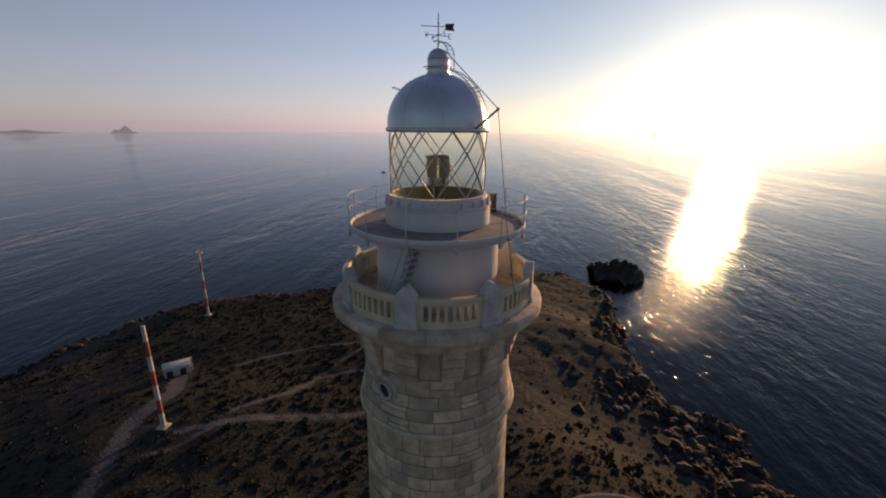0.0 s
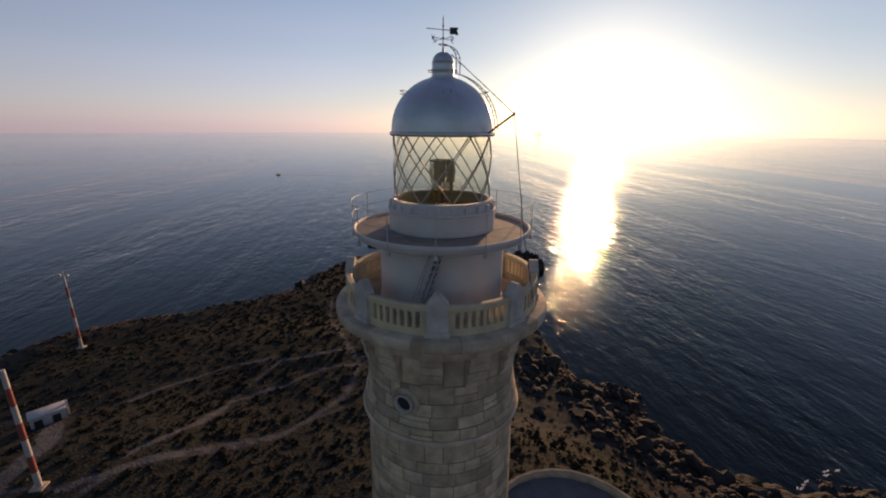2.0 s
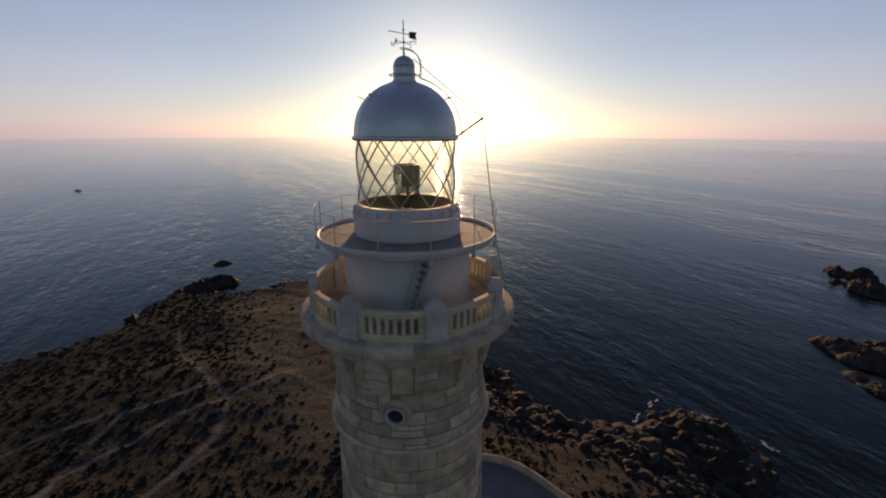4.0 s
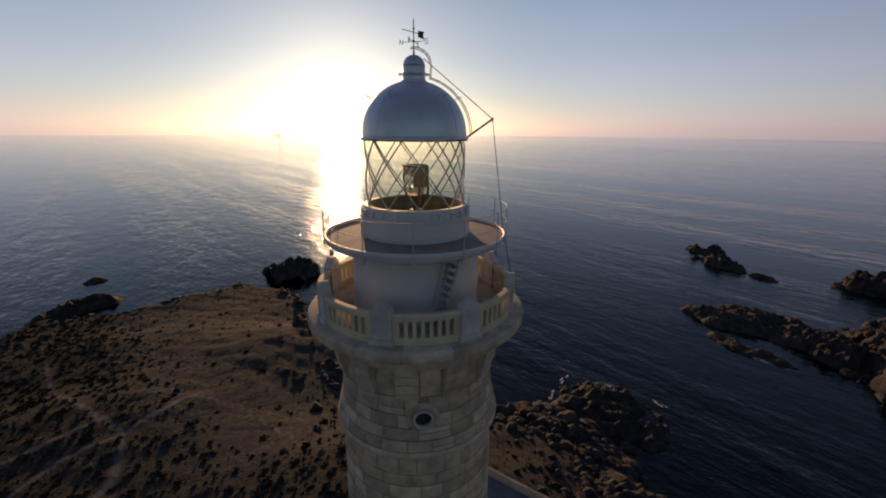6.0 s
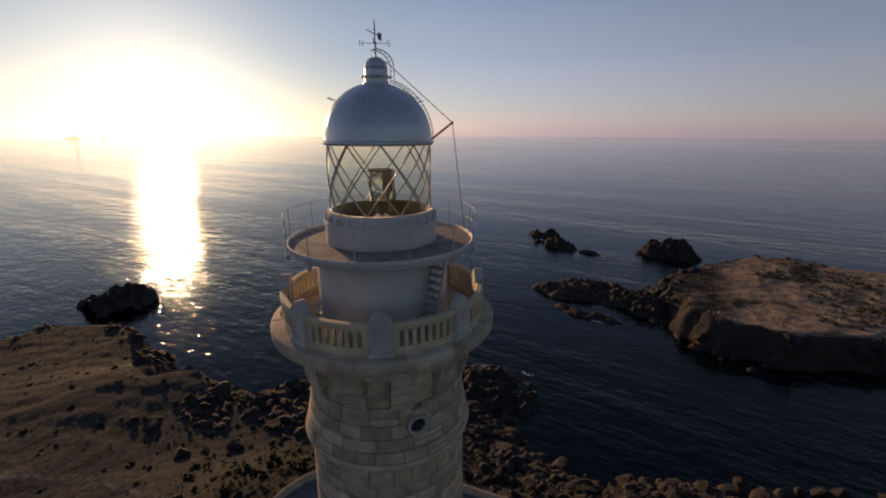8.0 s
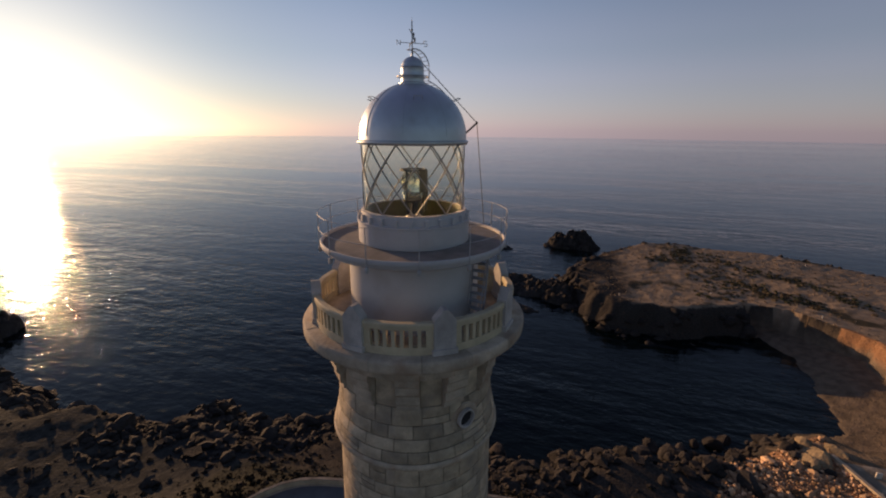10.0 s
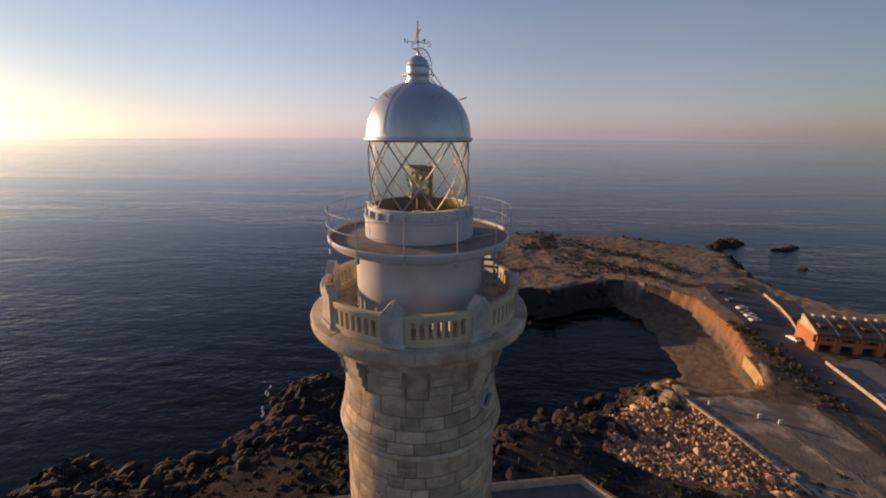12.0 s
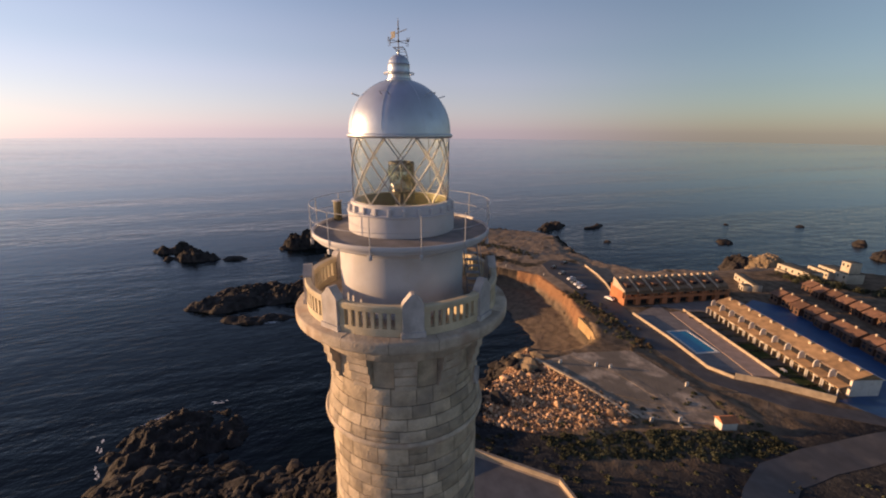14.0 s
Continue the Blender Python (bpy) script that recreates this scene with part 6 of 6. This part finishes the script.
def drape(name, line, width, material, label, lift=0.10):
    """A lane laid over the ground along a line."""
    bm = bmesh.new()
    pts = []
    for (ax, ay), (bx, by) in zip(line, line[1:]):
        n = max(1, int(math.hypot(bx - ax, by - ay) / 2.0))
        pts += [Vector((ax + (bx - ax) * i / n, ay + (by - ay) * i / n)) for i in range(n)]
    pts.append(Vector(line[-1]))
    rows = []
    for i, p in enumerate(pts):
        d = (pts[min(i + 1, len(pts) - 1)] - pts[max(i - 1, 0)]).normalized()
        nrm = Vector((-d.y, d.x))
        top = max(ground_at(*(p + nrm * width * s)) for s in (-0.5, 0, 0.5)) + lift
        if inside(np.array([p.x]), np.array([p.y]), LOT)[0]:
            top = max(top, 12.62 + lift)
        rows.append([bm.verts.new((*(p + nrm * width * s), top + dz)) for s, dz in ((-0.5, -0.6), (-0.5, 0), (0.5, 0), (0.5, -0.6))])
    for lo, hi in zip(rows, rows[1:]):
        for k in range(3):
            bm.faces.new((lo[k], lo[k + 1], hi[k + 1], hi[k]))
    return tagged(part(name, bm, material), label, "lane", kind="structure")


drape("lane", [(26, -122), (28, -112), (30, -98), (30, -86), (26, -76), (20, -66)], 7.5, ASPHALT, "dark winding lane up to the lighthouse terrace")
drape("path", [(88, -77), (74, -84), (60, -86), (48, -82)], 2.6, DUST, "pale dirt track across the open lot")
drape("path", [(70, -71.5), (62, -80), (50, -96)], 2.2, DUST, "pale dirt track beside the lot", 0.14)

for x, y in ((285, -40), (196, -66), (178, -100), (160, -112), (262, -128), (232, -172), (180, -26)):
    bm = bmesh.new()
    tube(bm, [(0, 0, -0.3), (0, 0, 1.1)], 0.16, 8)
    tagged(part("marker_post", bm, LIME, at=Matrix.Translation((x, y, ground_at(x, y)))), "small white marker post on the headland", "post", "white posts on the headland")

# ---- masts, hut, far islands, boat ----
RED = mat("faded_red_paint", (0.24, 0.06, 0.05), 0.6, vary=0.12, scale=0.8, fine=10, bump=0.05)
PALE = mat("faded_white_paint", (0.40, 0.39, 0.39), 0.6, vary=0.1, scale=0.8, fine=10, bump=0.05, stain=(0.4, 0.36, 0.33))


def radio_mast(x, y, z, height, radius, bands, label):
    m = thing("radio_mast", label, "mast", "striped masts", Matrix.Translation((x, y, z)))
    for k in range(bands):
        bm = bmesh.new()
        r0, r1 = radius * (1 - 0.25 * k / bands), radius * (1 - 0.25 * (k + 1) / bands)
        lathe(bm, [(0.01, height * k / bands), (r0, height * k / bands), (r1, height * (k + 1) / bands), (0.01, height * (k + 1) / bands)], 16)
        part("band", bm, PALE if (bands - k) % 2 else RED, m)
    bm = bmesh.new()
    box(bm, (-1.0, -1.0, -0.6), (1.0, 1.0, 0.25), None, 0.05)
    part("footing", bm, CREAM, m)
    return m


mast = radio_mast(-102.2, 121.6, ground_at(-102.2, 121.6), 24.5, 0.42, 7, "tall slender red and white striped mast near the shore")
bm = bmesh.new()
tube(bm, [(-1.3, 0, 24.6), (1.3, 0, 24.6)], 0.10, 6)
box(bm, (-1.5, -0.25, 24.4), (-0.7, 0.25, 25.1), None, 0.05)
box(bm, (0.8, -0.25, 24.4), (1.4, 0.25, 25.0), None, 0.05)
tube(bm, [(0, 0, 24.4), (0, 0, 26.0)], 0.08, 6)
part("aerial_head", bm, PALE, mast)
radio_mast(-62.0, 50.9, ground_at(-62, 50.9), 22.5, 0.48, 7, "stout red and white striped mast beside the dirt track")

hut = thing("signal_hut", "small flat roofed white hut with two dark openings", "hut", at=Matrix.Translation((-78.5, 75.5, ground_at(-78.5, 75.5))) @ pose(0, 0, 0, 0, 0, 40))
bm = bmesh.new()
box(bm, (-3.0, -1.7, -0.8), (3.0, 1.7, 2.6), None, 0.03)
part("wall", bm, PALE, hut)
bm = bmesh.new()
box(bm, (-3.2, -1.9, 2.6), (3.2, 1.9, 2.85), None, 0.03)
part("roof", bm, PALE, hut)
for x in (-1.7, 1.3):
    bm = bmesh.new()
    box(bm, (x - 0.7, -1.76, 0.2), (x + 0.7, -1.70, 2.0))
    part("opening", bm, BLACK, hut)
bm = bmesh.new()
box(bm, (3.2, -0.4, 0), (3.6, 0.4, 3.6), None, 0.03)
part("pillar", bm, PALE, hut)

# far islands: haze imitated in the material, mostly transparent over dark grey
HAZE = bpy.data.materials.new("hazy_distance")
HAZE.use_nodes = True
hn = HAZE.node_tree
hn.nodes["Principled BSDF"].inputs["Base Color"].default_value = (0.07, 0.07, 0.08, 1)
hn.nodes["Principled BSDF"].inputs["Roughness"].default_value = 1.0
haze_fade, half_seen = hn.nodes.new("ShaderNodeBsdfTransparent"), hn.nodes.new("ShaderNodeMixShader")
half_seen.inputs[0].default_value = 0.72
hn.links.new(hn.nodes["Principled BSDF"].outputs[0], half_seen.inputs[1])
hn.links.new(haze_fade.outputs[0], half_seen.inputs[2])
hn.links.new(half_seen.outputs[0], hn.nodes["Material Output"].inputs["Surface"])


def far_island(x, y, length, top, turn, seed, label):
    bm = bmesh.new()
    n = 40
    rows = []
    for j, w in enumerate((-1.0, -0.35, 0.0, 0.35, 1.0)):
        row = []
        for i in range(n + 1):
            u = -1 + 2 * i / n
            prof = max(0.0, 1 - abs(u) ** 1.4) * (0.6 + 0.7 * noise.noise(Vector((u * 2.3, seed, 0))) + 0.4 * math.exp(-((u - 0.1) / 0.3) ** 2))
            row.append(bm.verts.new((u * length, w * length * 0.3, max(0.0, prof) * top * (1 - abs(w)) - 2)))
        rows.append(row)
    for lo, hi in zip(rows, rows[1:]):
        for i in range(n):
            bm.faces.new((lo[i], lo[i + 1], hi[i + 1], hi[i]))
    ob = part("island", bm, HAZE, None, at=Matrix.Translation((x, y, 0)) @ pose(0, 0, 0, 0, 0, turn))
    return tagged(ob, label, "island", "islands on the horizon")


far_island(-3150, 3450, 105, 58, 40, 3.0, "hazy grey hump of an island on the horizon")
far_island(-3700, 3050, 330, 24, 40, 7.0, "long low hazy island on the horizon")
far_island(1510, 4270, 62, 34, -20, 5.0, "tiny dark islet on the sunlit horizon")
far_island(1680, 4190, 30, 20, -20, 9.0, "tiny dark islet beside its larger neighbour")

boat = thing("motor_boat", "small pale motor boat leaving a thin wake", "boat", at=Matrix.Translation((-187, 735, 0)) @ pose(0, 0, 0, 0, 0, 172))
bm = bmesh.new()
for z, k in ((-0.3, 0.8), (1.1, 1.0)):
    for x, y in ((5.5 * k, 0), (3.0, 1.3 * k), (-4.5, 1.4 * k), (-4.5, -1.4 * k), (3.0, -1.3 * k)):
        bm.verts.new((x, y, z))
bm.verts.ensure_lookup_table()
for i in range(5):
    j = (i + 1) % 5
    bm.faces.new((bm.verts[i], bm.verts[j], bm.verts[5 + j], bm.verts[5 + i]))
bm.faces.new([bm.verts[5 + i] for i in range(5)])
part("hull", bm, PALE, boat)
bm = bmesh.new()
box(bm, (-1.5, -0.9, 1.1), (1.6, 0.9, 2.4), None, 0.15)
part("cabin", bm, PALE, boat)
bm = bmesh.new()
for s in (-1, 1):
    pts = [(-4 - 3 * i, s * (0.6 + 0.22 * i), 0.03) for i in range(60)]
    for (x0, y0, z0), (x1, y1, z1), i in zip(pts, pts[1:], range(59)):
        w = 1.5 * (1 - i / 62)
        bm.faces.new([bm.verts.new(v) for v in ((x0, y0 - w, z0), (x1, y1 - w, z1), (x1, y1 + w, z1), (x0, y0 + w, z0))])
part("wake", bm, FOAM, boat, "thin pale wake on the water")
